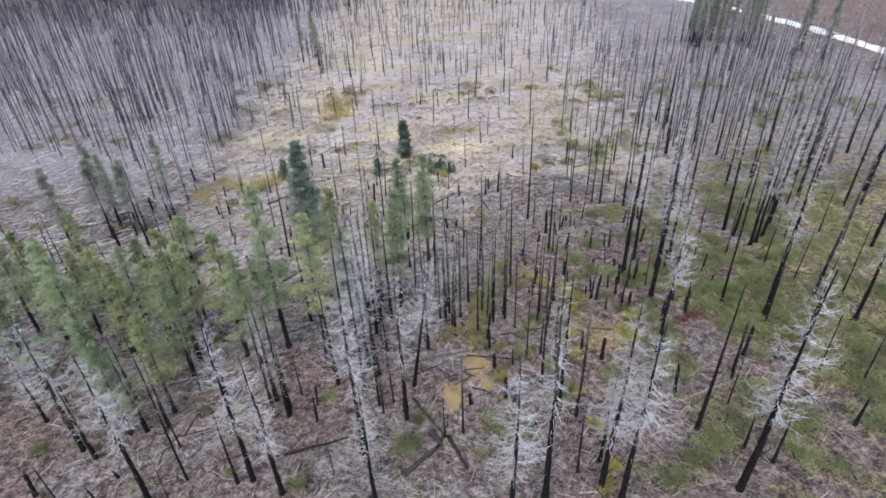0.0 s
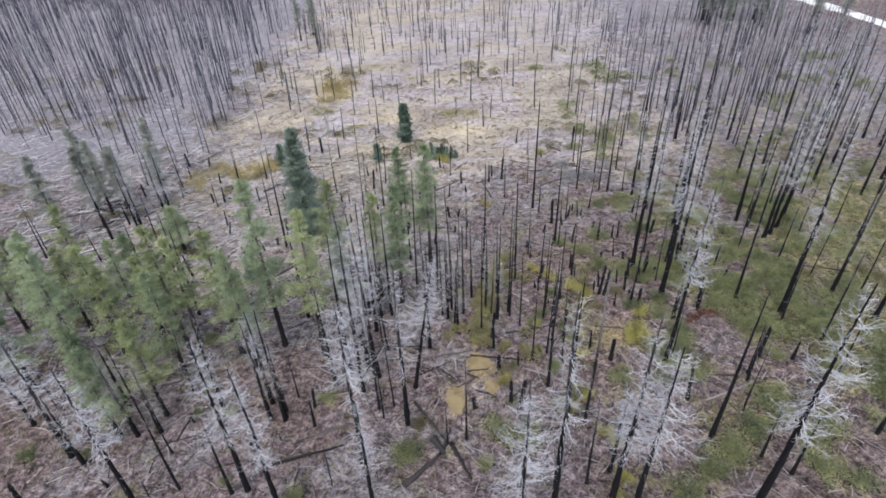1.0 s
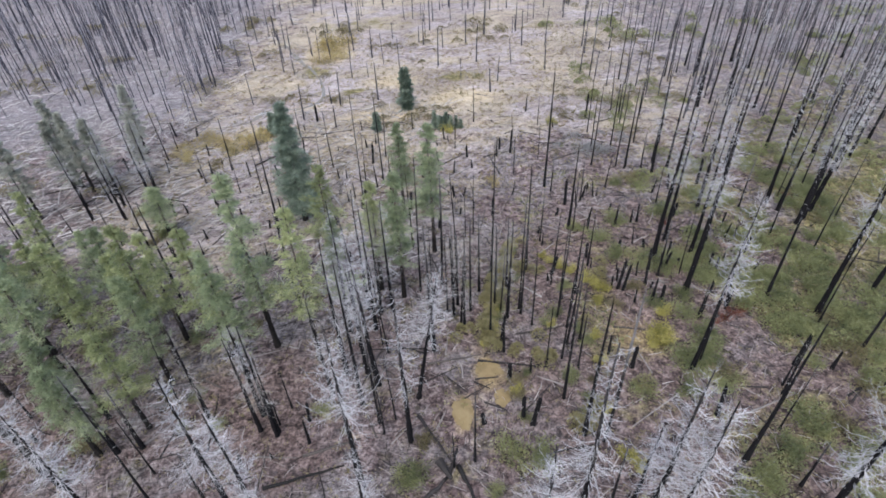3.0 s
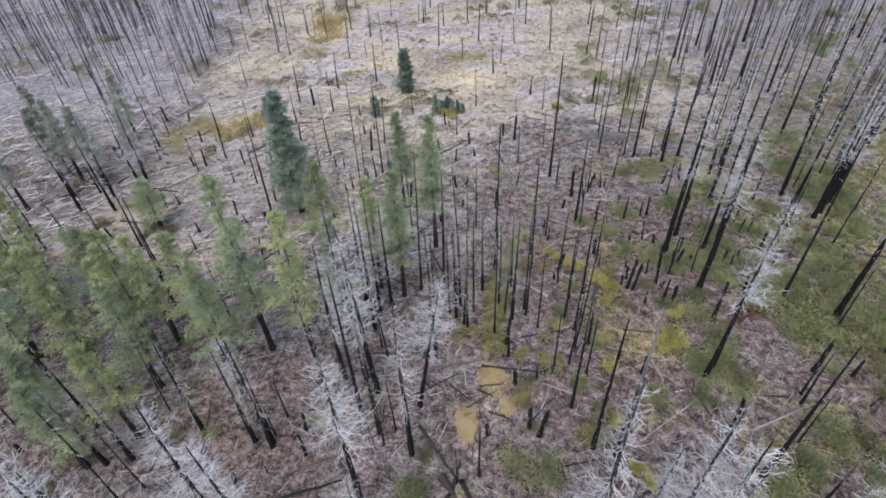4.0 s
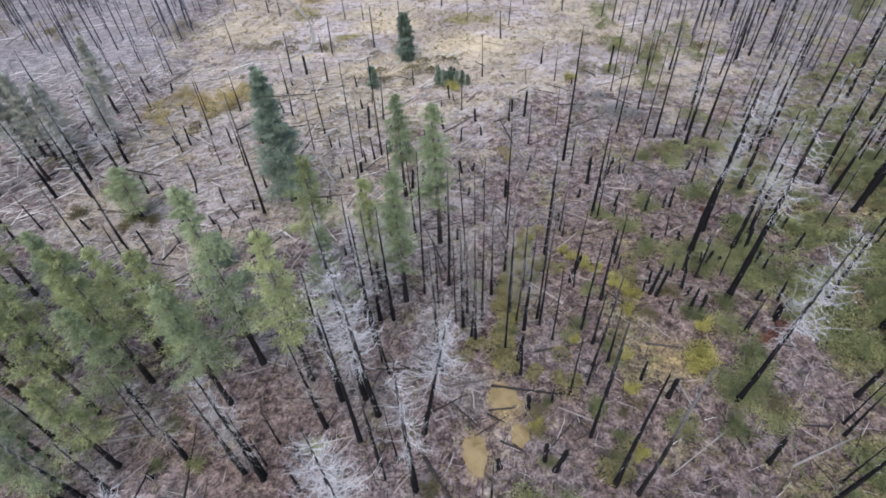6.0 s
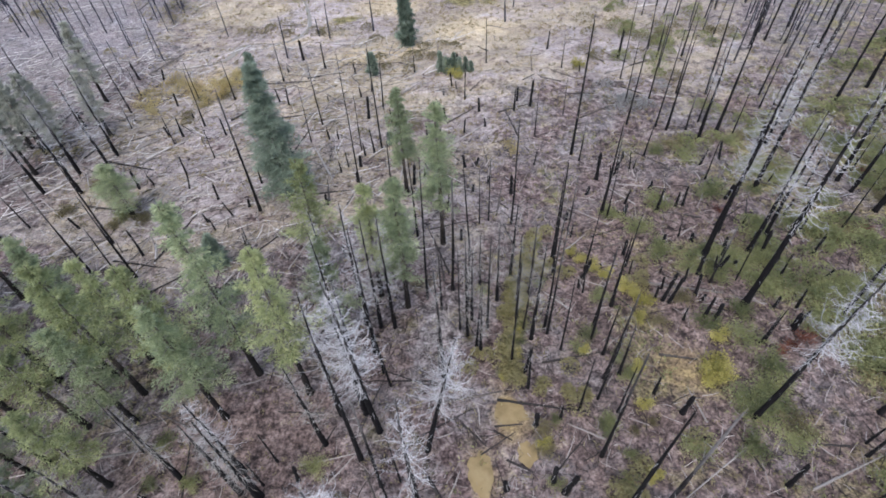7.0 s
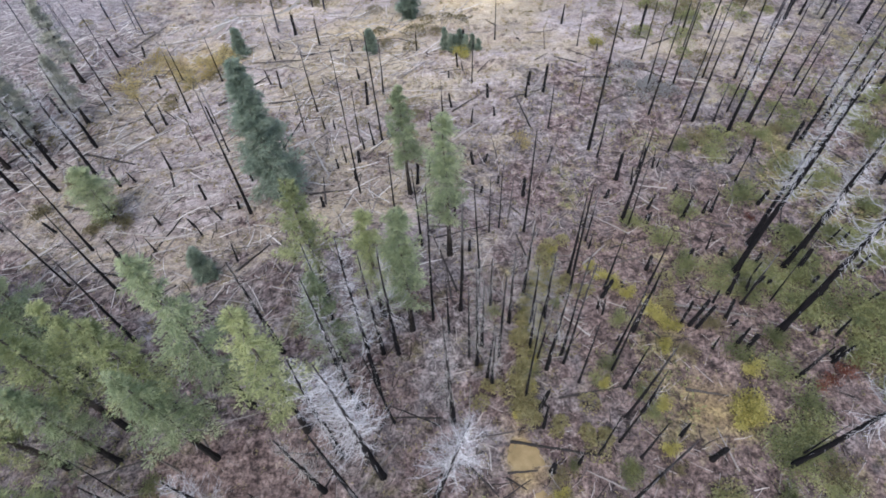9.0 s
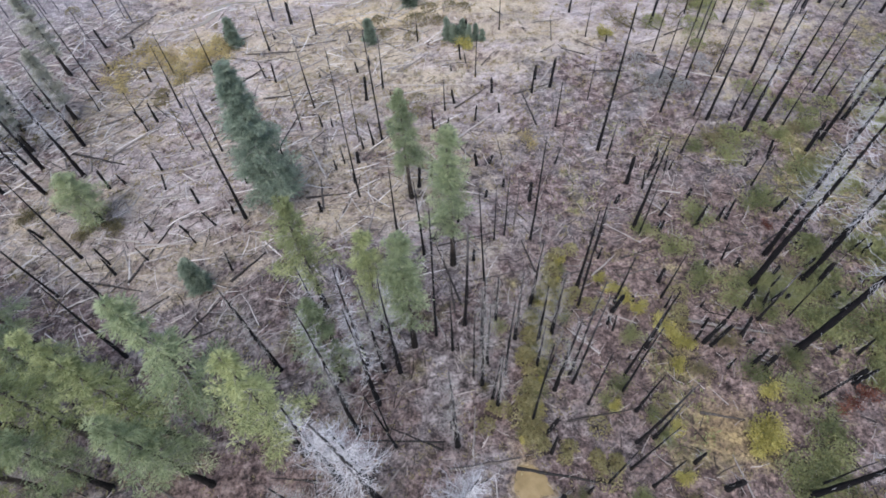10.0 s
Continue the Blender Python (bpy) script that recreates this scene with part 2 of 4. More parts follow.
LEAF_RUST = leaf_material("rust_leaves", [(0.2, (0.08, 0.028, 0.022)), (0.5, (0.18, 0.07, 0.05)), (0.8, (0.29, 0.14, 0.095))])
LEAF_MOSS = leaf_material("mossy_leaves", [(0.2, (0.14, 0.12, 0.062)), (0.5, (0.26, 0.23, 0.118)), (0.8, (0.39, 0.35, 0.19))])
LEAF_GREY = leaf_material("bare_grey_leaves", [(0.2, (0.18, 0.172, 0.168)), (0.5, (0.29, 0.28, 0.275)), (0.8, (0.39, 0.38, 0.37))])
GRASS = leaf_material("dry_grass", [(0.2, (0.15, 0.115, 0.055)), (0.5, (0.31, 0.25, 0.135)), (0.8, (0.49, 0.42, 0.26))])
def mud_material():
    m, nt, bsdf = material("muddy_water")
    n = noise_tex(nt, 0.8, 5)
    nt.links.new(ramp(nt, n, [(0.3, (0.17, 0.12, 0.055)), (0.5, (0.24, 0.175, 0.085)), (0.7, (0.29, 0.225, 0.12))]), bsdf.inputs["Base Color"])
    bsdf.inputs["Roughness"].default_value = 0.4
    bsdf.inputs["Specular IOR Level"].default_value = 0.3
    return m


ROAD = road_material()
MUD_WATER = mud_material()


# ---- the lie of the land ----
def smooth(a, b, v):
    u = min(1.0, max(0.0, (v - a) / (b - a)))
    return u * u * (3 - 2 * u)


def land(x, y):
    """Height of the ground: a gentle fall to a flat valley meadow, tilted to one side."""
    yy = y - 48
    s = yy if yy < 40 else 40 + 25 * (1 - math.exp(-(yy - 40) / 25))
    z = 0.55 + 0.038 * 50 * math.tanh(x / 50) - 0.075 * max(s, -60)
    z += 0.16 * noise.noise((x * 0.16, y * 0.16, 3.0)) + 0.08 * noise.noise((x * 0.6, y * 0.6, 8.0))
    z += 0.8 * smooth(72, 95, y) * (abs(noise.noise((x * 0.13, y * 0.2, 12.0))) - 0.2)
    z += 14 * smooth(330, 900, y) + 10 * smooth(220, 600, abs(x))
    return z


def blob(x, y, cx, cy, rx, ry):
    return max(0.0, 1 - math.hypot((x - cx) / rx, (y - cy) / ry))


def covers(x0, y0):
    """How much bare rusty soil, dry grass, green growth and ochre mud a spot carries."""
    x = x0 + 7 * noise.noise((x0 * 0.05, y0 * 0.05, 21)) + 2 * noise.noise((x0 * 0.25, y0 * 0.25, 22))
    y = y0 + 7 * noise.noise((x0 * 0.05, y0 * 0.05, 31)) + 2 * noise.noise((x0 * 0.25, y0 * 0.25, 32))
    if -5 < x0 < 25 and y0 < 60:
        x, y = x0, y0
    rust = 0.9 * smooth(-33, -42, x) * smooth(50, 38, y) + 0.5 * blob(x, y, 17, 50, 9, 12) + 0.6 * blob(x, y, 30, 35, 10, 8)
    rust += 0.5 * blob(x, y, -14, 33, 10, 8) + 0.6 * blob(x, y, 105, 128, 26, 22) + 0.8 * smooth(105, 140, x) * smooth(150, 175, y)
    rust += 0.45 * blob(x, y, 6, 42, 5, 5) + 1.2 * blob(x, y, -17, 42, 20, 11) + 0.62 * smooth(4, 10, x) * smooth(74, 62, y)
    tan = 0.85 * smooth(74, 100, y) * smooth(-62, -36, x - 0.05 * (y - 100)) * smooth(72, 22, x - 0.12 * (y - 100))
    tan = max(tan, 0.7 * smooth(58, 68, y) * smooth(14, -2, x) * smooth(-58, -42, x))
    tan += 0.55 * blob(x, y, -40, 99, 14, 9) + 0.4 * blob(x, y, 3, 42, 5, 12)
    grow = (0.16 + 0.3 * smooth(20, 29, x) + 0.6 * noise.noise((x0 * 0.16, y0 * 0.16, 6))) * smooth(9, 15, x) * smooth(90, 72, y) + 0.5 * blob(x, y, 5, 55, 4, 18) + 0.4 * smooth(30, 60, x) * smooth(150, 110, y)
    grow += 0.45 * blob(x, y, -28, 50, 16, 12) + 0.3 * blob(x, y, 2, 36, 6, 8) + 0.5 * smooth(260, 330, y)
    xw, yw = x0 + 1.1 * noise.noise((x0 * 0.45, y0 * 0.45, 41)), y0 + 1.1 * noise.noise((x0 * 0.45, y0 * 0.45, 43))
    ochre = 1.1 * blob(xw, yw, 0.4, 39.2, 2.2, 3.0) + 1.1 * blob(xw, yw, 3.1, 42.8, 2.5, 3.2) + 0.9 * blob(xw, yw, 2.8, 45.8, 1.8, 2.2)
    straw = 2.0 * blob(x0, y0, -11, 123, 10, 6) + 1.8 * blob(x0, y0, 3, 112.5, 13, 6) + 1.2 * blob(x0, y0, -27, 112, 9, 4) + 1.4 * blob(x0, y0, -12, 106, 14, 5)
    tan = min(tan + straw, 1)
    ochre += 0.8 * straw + 0.9 * blob(x, y, 17.5, 47.0, 5, 5) + 1.2 * blob(x, y, -36, 99, 12, 4.5) + 1.8 * blob(x, y, -25.5, 142, 7, 11)
    grow += 1.0 * blob(x0, y0, 3, 123, 12, 4) + 1.2 * blob(x0, y0, -18, 118.5, 5, 2.5) + 0.9 * blob(x0, y0, -28, 130, 7, 5) + 0.6 * blob(x, y, -20, 160, 24, 7) + 0.6 * blob(x, y, 26, 150, 20, 6) + 0.5 * blob(x, y, -27, 119, 6, 4)
    rust += 0.7 * blob(x, y, 40, 78, 14, 10) + 0.7 * blob(x, y, 18, 62, 9, 12) + 1.1 * blob(x, y, 25, 56, 8, 9) + 0.8 * blob(x, y, 22, 72, 9, 9)
    return min(rust, 1), min(tan, 1), min(grow, 1), min(ochre, 1)


def spread(lo, hi, fine_lo, fine_hi, step, grow):
    """Grid lines: even within the walked stretch, ever wider beyond it."""
    a = list(np.arange(fine_lo, fine_hi + 0.01, step))
    s, v = step, a[-1]
    while v < hi:
        s *= grow
        v += s
        a.append(v)
    s, v = step, a[0]
    while v > lo:
        s *= grow
        v -= s
        a.insert(0, v)
    return a


def build_ground():
    xs = spread(-2500, 2500, -60, 60, 0.75, 1.07)
    ys = spread(-1500, 4000, 20, 115, 0.75, 1.06)
    nx, ny = len(xs), len(ys)
    verts = [(x, y, land(x, y)) for y in ys for x in xs]
    faces = [(j * nx + i, j * nx + i + 1, (j + 1) * nx + i + 1, (j + 1) * nx + i) for j in range(ny - 1) for i in range(nx - 1)]
    me = bpy.data.meshes.new("ground")
    me.from_pydata(verts, [], faces)
    attr = me.color_attributes.new("cover", "FLOAT_COLOR", "POINT")
    flat = np.ones((len(verts), 4), dtype=np.float32)
    flat[:, :4] = [covers(v[0], v[1]) for v in verts]
    attr.data.foreach_set("color", flat.ravel())
    me.polygons.foreach_set("use_smooth", np.ones(len(faces), dtype=bool))
    me.materials.append(GROUND)
    return tagged(new("ground", me), "burnt forest floor with grey litter, dry grass and low growth", "ground", kind="structure")


build_ground()


# ---- mesh helpers ----
class Shape:
    """Vertices and faces gathered for one mesh."""

    def __init__(self):
        self.v, self.f, self.second = [], [], set()

    def curve(self, pts, radii):
        """A thin three-sided limb; returns the first vertex of each of its rings."""
        n0 = len(self.v)
        self.tube(pts, radii, 3, cap=False)
        return [n0 + 3 * i for i in range(len(pts))]

    def fork(self, ring, d, length, r, side):
        """A bent twig that grows out of a ring of a limb, with one side shoot."""
        c = (self.v[ring] + self.v[ring + 1] + self.v[ring + 2]) / 3
        d = Vector(d).normalized()
        u = d.cross(Vector((0.3, 0.2, 1))).normalized()
        w = d.cross(u)
        m = c + d * length * 0.5
        n = len(self.v)
        for k in range(3):
            t = 2.0944 * k
            self.v.append(m + r * (math.cos(t) * u + math.sin(t) * w))
        self.v.append(m + (d + 0.5 * Vector(side)).normalized() * length * 0.5)
        self.v.append(m + (d * 0.7 - Vector(side)).normalized() * length * 0.42)
        for k in range(3):
            j = (k + 1) % 3
            self.f += [(ring + k, ring + j, n + j, n + k), (n + k, n + j, n + 3), (n + k, n + j, n + 4)]

    def tube(self, pts, radii, sides, cap=True, phase=0.0):
        n0 = len(self.v)
        pts = [Vector(p) for p in pts]
        for i, (p, r) in enumerate(zip(pts, radii)):
            d = (pts[min(i + 1, len(pts) - 1)] - pts[max(i - 1, 0)]).normalized()
            u = d.cross(Vector((0, 0, 1)) if abs(d.z) < 0.9 else Vector((1, 0, 0))).normalized()
            w = d.cross(u)
            for k in range(sides):
                a = phase + 2 * math.pi * k / sides
                self.v.append(p + r * (math.cos(a) * u + math.sin(a) * w))
        for i in range(len(pts) - 1):
            for k in range(sides):
                a, b = n0 + i * sides + k, n0 + i * sides + (k + 1) % sides
                self.f.append((a, b, b + sides, a + sides))
        if cap:
            e = n0 + (len(pts) - 1) * sides
            self.f.append(tuple(range(e, e + sides)))
            self.f.append(tuple(range(n0 + sides - 1, n0 - 1, -1)))

    def spike(self, a, b, r):
        """A tapered three-sided twig from a to b."""
        a, b = Vector(a), Vector(b)
        d = (b - a).normalized()
        u = d.cross(Vector((0.3, 0.2, 1))).normalized()
        w = d.cross(u)
        n = len(self.v)
        for k in range(3):
            t = 2.0944 * k
            self.v.append(a + r * (math.cos(t) * u + math.sin(t) * w))
        self.v.append(b)
        self.f += [(n, n + 1, n + 3), (n + 1, n + 2, n + 3), (n + 2, n, n + 3)]

    def blade(self, a, d, side, length, width):
        """A narrow diamond leaf or needle spray."""
        n = len(self.v)
        a, d, side = Vector(a), Vector(d), Vector(side)
        m = a + d * (length * 0.45)
        self.v += [a, m + side * (width / 2), a + d * length, m - side * (width / 2)]
        self.f.append((n, n + 1, n + 2, n + 3))

    def mesh(self, name, mat, flat=True, other=None):
        me = bpy.data.meshes.new(name)
        me.from_pydata([tuple(p) for p in self.v], [], self.f)
        if not flat:
            me.polygons.foreach_set("use_smooth", np.ones(len(self.f), dtype=bool))
        me.materials.append(mat)
        if other:
            me.materials.append(other)
            for i in self.second:
                me.polygons[i].material_index = 1
        return me


def part(name, shape, mat, parent, label="", flat=True, other=None):
    ob = new(name, shape.mesh(name, mat, flat, other))
    ob.parent = parent
    if label:
        ob["label"] = label
    return ob


def stuff(ob):
    ob["kind"] = "stuff"
    return ob


def direction(r, up=0.0, spread_z=1.0):
    a = r.uniform(0, 2 * math.pi)
    v = Vector((math.cos(a), math.sin(a), up + spread_z * r.uniform(-1, 1)))
    return v.normalized()


def trunk_shape(r, h, r0, r1, sides=8, wobble=0.12, broken=True):
    s = Shape()
    n = max(6, int(h / 0.9))
    ox, oy = r.uniform(0, 90), r.uniform(0, 90)
    pts, rad = [], []
    for i in range(n + 1):
        u = i / n
        z = -0.35 + u * (h + 0.35)
        k = wobble * min(1, u * 3)
        pts.append((k * noise.noise((ox, z * 0.13, 1)), k * noise.noise((oy, z * 0.13, 5)), z))
        flare = 1 + 0.22 * math.exp(-max(0, z) / 0.4)
        rad.append((r0 + (r1 - r0) * u ** 0.9) * flare * (1 + 0.3 * noise.noise((ox, z * 1.1, 9))))
    s.tube(pts, rad, sides)
    if broken:
        tip = Vector(pts[-1])
        for k in range(3):
            a = r.uniform(0, 6.28)
            o = Vector((math.cos(a), math.sin(a), 0)) * r1 * 0.55
            s.spike(tip + o - Vector((0, 0, 0.15)), tip + o * 0.8 + Vector((0, 0, r.uniform(0.2, 0.7))), r1 * 0.5)
    return s


# ---- kinds of trees; each is drawn once, standing at its own foot, and then repeated ----
def branchy_snag(seed, h, crown_from, reach, whorl_gap, twig_mat, dense=1.0, label="", single=40):
    """A dead conifer: burnt trunk, and a crown of bare bleached branches with twigs."""
    r = random.Random(seed)
    thing = tagged(new("dead_conifer"), label, "dead tree", "burnt trees")
    trunk = trunk_shape(r, h, 0.0135 * h + 0.02, 0.04, broken=False)
    part("trunk", trunk, BARK_CHAR, thing, "charred black trunk")
    rest, boughs = Shape(), []
    z = crown_from * h
    while z < h - 0.25:
        u = (z - crown_from * h) / (h * (1 - crown_from))
        length = reach * (1.0 - u) ** 0.75 * (0.55 + 0.45 * smooth(0, 0.18, u)) + 0.25
        for k in range(r.choice((3, 4, 4, 5))):
            a = r.uniform(0, 2 * math.pi)
            L = length * r.uniform(0.5, 1.12)
            boughs.append((L, z + r.uniform(-0.35, 0.35), a, u))
        z += whorl_gap * r.uniform(0.7, 1.3)
    boughs.sort(reverse=True)
    for i, (L, zb, a, u) in enumerate(boughs):
        s = Shape() if i < single else rest
        out = Vector((math.cos(a), math.sin(a), 0))
        side = Vector((-out.y, out.x, 0))
        rise = r.uniform(-0.55, 0.1) + 0.55 * u
        sag, bend = r.uniform(0.1, 0.4), r.uniform(-0.35, 0.35)
        n = 5 + int(1.6 * L)
        pts = []
        for q in range(n):
            w = q / (n - 1)
            pts.append(Vector((0, 0, zb + rise * L * w - sag * L * math.sin(math.pi * w) * 0.5 + 0.18 * L * w ** 3)) + out * L * w
                       + side * bend * L * w * w + (direction(r) * 0.04 * L if q else Vector()))
        thick = 0.014 + 0.0065 * L
        rings = s.curve(pts, [thick * (1 - 0.6 * q / (n - 1)) for q in range(n)])
        for q in range(int((2.2 + 3.4 * L) * dense)):
            ring = rings[r.randrange(1, n)]
            hand = r.choice((-1, 1))
            d = out * r.uniform(0.3, 1.0) + side * hand * r.uniform(0.3, 1.0) + Vector((0, 0, r.uniform(-0.9, 0.55)))
            s.fork(ring, d, r.uniform(0.3, 0.85) * (0.45 + 0.26 * L), 0.0095, side * hand * 0.6 + Vector((0, 0, r.uniform(-0.4, 0.4))))
        if i < single:
            part("branch", s, twig_mat, thing)
    for k in range(int(6 * crown_from * h / 5)):
        z = r.uniform(0.15, crown_from) * h
        rest.spike((0, 0, z), Vector((0, 0, z)) + direction(r, 0.0, 0.3) * r.uniform(0.3, 1.1), 0.025)
    stuff(part("branchwork", rest, twig_mat, thing, "fine pale dead branches"))
    return thing


def pole_snag(seed, h, fat, mat, label, top=0.23):
    """A burnt pole with a snapped top and a few stubs of branches."""
    r = random.Random(seed)
    thing = tagged(new("burnt_snag"), label, "dead tree", "burnt poles")
    r0 = fat
    trunk = trunk_shape(r, h, r0, r0 * top * r.uniform(0.75, 1.25), sides=7)
    part("trunk", trunk, mat, thing)
    stubs = Shape()
    for k in range(int(4 + h * 1.3)):
        z = h * r.uniform(0.2, 0.98)
        p = Vector((0, 0, z)) 
        d = direction(r, 0.05, 0.35)
        stubs.spike(p, p + d * r.uniform(0.35, 1.0), 0.028)
    stuff(part("stubble", stubs, TWIGS_DULL, thing, "short broken branch stubs"))
    return thing


def conifer(seed, h, crown_from, reach, needles, gap, tufts, droop, label, slim=1.0, full=(3, 4, 4, 5)):
    """A living conifer: trunk, limbs, and a crown of needle sprays along them."""
    r = random.Random(seed)
    thing = tagged(new("conifer_tree"), label, "tree", "living trees")
    part("trunk", trunk_shape(r, h, 0.013 * h + 0.04, 0.03, broken=False), BARK_LIVE, thing, "dark scorched trunk")
    limbs, crown, boughs = Shape(), Shape(), []
    z = crown_from * h
    while z < h - 0.1:
        u = (z - crown_from * h) / (h * (1 - crown_from))
        length = reach * ((1.0 - u) ** slim) * (0.6 + 0.4 * smooth(0, 0.2, u)) + 0.22
        for k in range(r.choice(full)):
            boughs.append((length * r.uniform(0.35, 1.2), z + r.uniform(-0.25, 0.25), r.uniform(0, 2 * math.pi), u))
        z += gap * r.uniform(0.7, 1.3)
    boughs.sort(reverse=True)
    for i, (L, zb, a, u) in enumerate(boughs):
        s = Shape() if i < 16 else crown
        out = Vector((math.cos(a), math.sin(a), 0))
        side = Vector((-out.y, out.x, 0))
        rise = 0.35 * u + r.uniform(-0.12, 0.12) - droop * (1 - u)
        p0 = Vector((0, 0, zb))
        p1 = p0 + out * L + Vector((0, 0, rise * L))
        k0 = len(s.f)
        s.spike(p0, p1, 0.018 + 0.011 * L)
        s.second.update(range(k0, len(s.f)))
        clumps = max(3, int(2.4 * L))
        for q in range(clumps):
            w = 0.22 + 0.8 * ((q + r.random()) / clumps) ** 0.8
            heart = p0.lerp(p1, min(w, 1.0)) + side * r.uniform(-0.34, 0.34) * L * (1.15 - w) + Vector((0, 0, r.uniform(-0.15, 0.12)))
            size = (0.22 + 0.13 * L) * r.uniform(0.6, 1.25)
            for b in range(int(4.6 * tufts)):
                off = Vector((r.gauss(0, 1), r.gauss(0, 1), r.gauss(0, 0.34))) * size * 0.55
                d = (off.normalized() + out * 0.5 + Vector((0, 0, r.uniform(-0.5, 0.3)))).normalized()
                s.blade(heart + off * 0.7, d, d.cross(direction(r)).normalized(), r.uniform(0.18, 0.42), r.uniform(0.05, 0.11))
        if i < 16:
            part("bough", s, needles, thing, other=TWIGS_DULL)
    for k in range(14):
        zz = r.uniform(0.25, crown_from) * h
        limbs.spike((0, 0, zz), Vector((0, 0, zz)) + direction(r, -0.1, 0.25) * r.uniform(0.4, 1.6), 0.025)
    stuff(part("branchwork", limbs, TWIGS_DULL, thing, "thin grey branches"))
    stuff(part("crown", crown, needles, thing, other=TWIGS_DULL))
    return thing


def shrub(seed, radius, height, leaf, count, size, label):
    """A low bush: stems from one root and many small leaves in uneven clumps."""
    r = random.Random(seed)
    thing = tagged(new("shrub"), label, "shrub", "undergrowth")
    stems, leaves = Shape(), Shape()
    for k in range(14):
        a = r.uniform(0, 2 * math.pi)
        rr = radius * math.sqrt(r.random())
        tip = Vector((rr * math.cos(a), rr * math.sin(a), height * r.uniform(0.45, 1.0) * (1 - 0.35 * (rr / radius) ** 2)))
        stems.spike((0, 0, -0.05), tip, 0.02)
        for q in range(count // 8):
            w = r.uniform(0.35, 1.05)
            c = tip * w + Vector((r.gauss(0, 0.2) * radius, r.gauss(0, 0.2) * radius, r.gauss(0, 0.11) * height))
            c.z = max(0.03, c.z)
            d = direction(r, 0.15, 0.5)
            leaves.blade(c, d, d.cross(direction(r, 0.3, 1)).normalized(), size * r.uniform(0.5, 1.0), size * r.uniform(0.32, 0.6))
    stuff(part("stemwork", stems, TWIGS_DULL, thing, "thin grey stems"))
    stuff(part("foliage", leaves, leaf, thing))
    return thing


def log(seed, length, r0, mat, label):
    """A fallen trunk with a root end, a broken end and stubs; it lies along x."""
    r = random.Random(seed)
    thing = tagged(new("fallen_log"), label, "log", "fallen trunks")
    s = Shape()
    n = 7
    pts = [(length * (i / n - 0.5), 0.10 * noise.noise((i * 0.7, seed, 2)), r0 * 0.55 + 0.05 * noise.noise((i * 0.6, seed, 7))) for i in range(n + 1)]
    rad = [r0 * (1 - 0.55 * i / n) * (1 + 0.06 * math.exp(-i * 2.5) + 0.2 * noise.noise((i * 0.9, seed, 4))) for i in range(n + 1)]
    s.tube(pts, rad, 7)
    part("trunk", s, mat, thing, flat=False)
    st = Shape()
    for k in range(int(length * 1.1)):
        x = r.uniform(-0.35, 0.5) * length
        p = Vector((x, 0, r0 * 0.5))
        a = r.uniform(0, math.pi)
        d = Vector((r.uniform(0.1, 0.7), math.cos(a), abs(math.sin(a)) * 0.8)).normalized()
        st.spike(p, p + d * r.uniform(0.25, 0.9), 0.03)
    stuff(part("stubble", st, mat, thing, "short broken branch stubs"))
    return thing


# ---- placing ----
placements = {}
occupied = []


def stand(proto, x, y, scale=1.0, tall=1.0, lean=(0.0, 0.0), sink=0.0, turn=None):
    a = rng.uniform(0, 360) if turn is None else turn
    m = pose(x, y, land(x, y) - sink, lean[0], lean[1], 0) @ pose(0, 0, 0, 0, 0, a) @ Matrix.Diagonal((scale, scale, tall, 1))
    placements.setdefault(proto, []).append(m)


def settle():
    for proto, ms in placements.items():
        for m in ms[1:]:
            copy_thing(proto, m)
        proto.matrix_basis = ms[0]
    placements.clear()


def clear_of(x, y, gap):
    return all((x - a) ** 2 + (y - b) ** 2 > gap * gap for a, b in occupied)


BRANCHY_A = [
    (-17.3, 30.5, 17.4), (-14.4, 29.0, 16.2), (-7.8, 32.6, 18.3), (-6.3, 27.5, 13.6), (-34.7, 35.0, 16.3), (-40.7, 39.1, 10.5),
    (-25.7, 28.9, 16.7), (-17.5, 40.1, 12.2), (-7.3, 42.9, 19.6), (-4.1, 36.6, 18.3), (-3.5, 41.2, 16.2), (7.4, 26.8, 21.9),
    (4.4, 24.5, 17.7), (12.0, 27.4, 19.3), (13.4, 26.4, 17.7), (12.7, 30.3, 10.2), (22.9, 26.7, 21.5), (36.3, 49.0, 22.2),
    (24.8, 53.4, 23.9), (45.5, 47.4, 15.8), (21.6, 42.7, 20.1), (29.0, 78.7, 14.2), (36.2, 76.9, 14.0), (25.7, 62.8, 17.1),
    (30.1, 61.9, 14.4), (-42.7, 78.1, 14.6),
    (32.0, 69.3, 18.4), (27.7, 59.9, 16.4), (23.4, 59.7, 22.0), (42.3, 64.6, 17.4), (43.6, 65.6, 16.0), (-10.5, 44.5, 16.5), (-8.5, 44.5, 14.0),
]
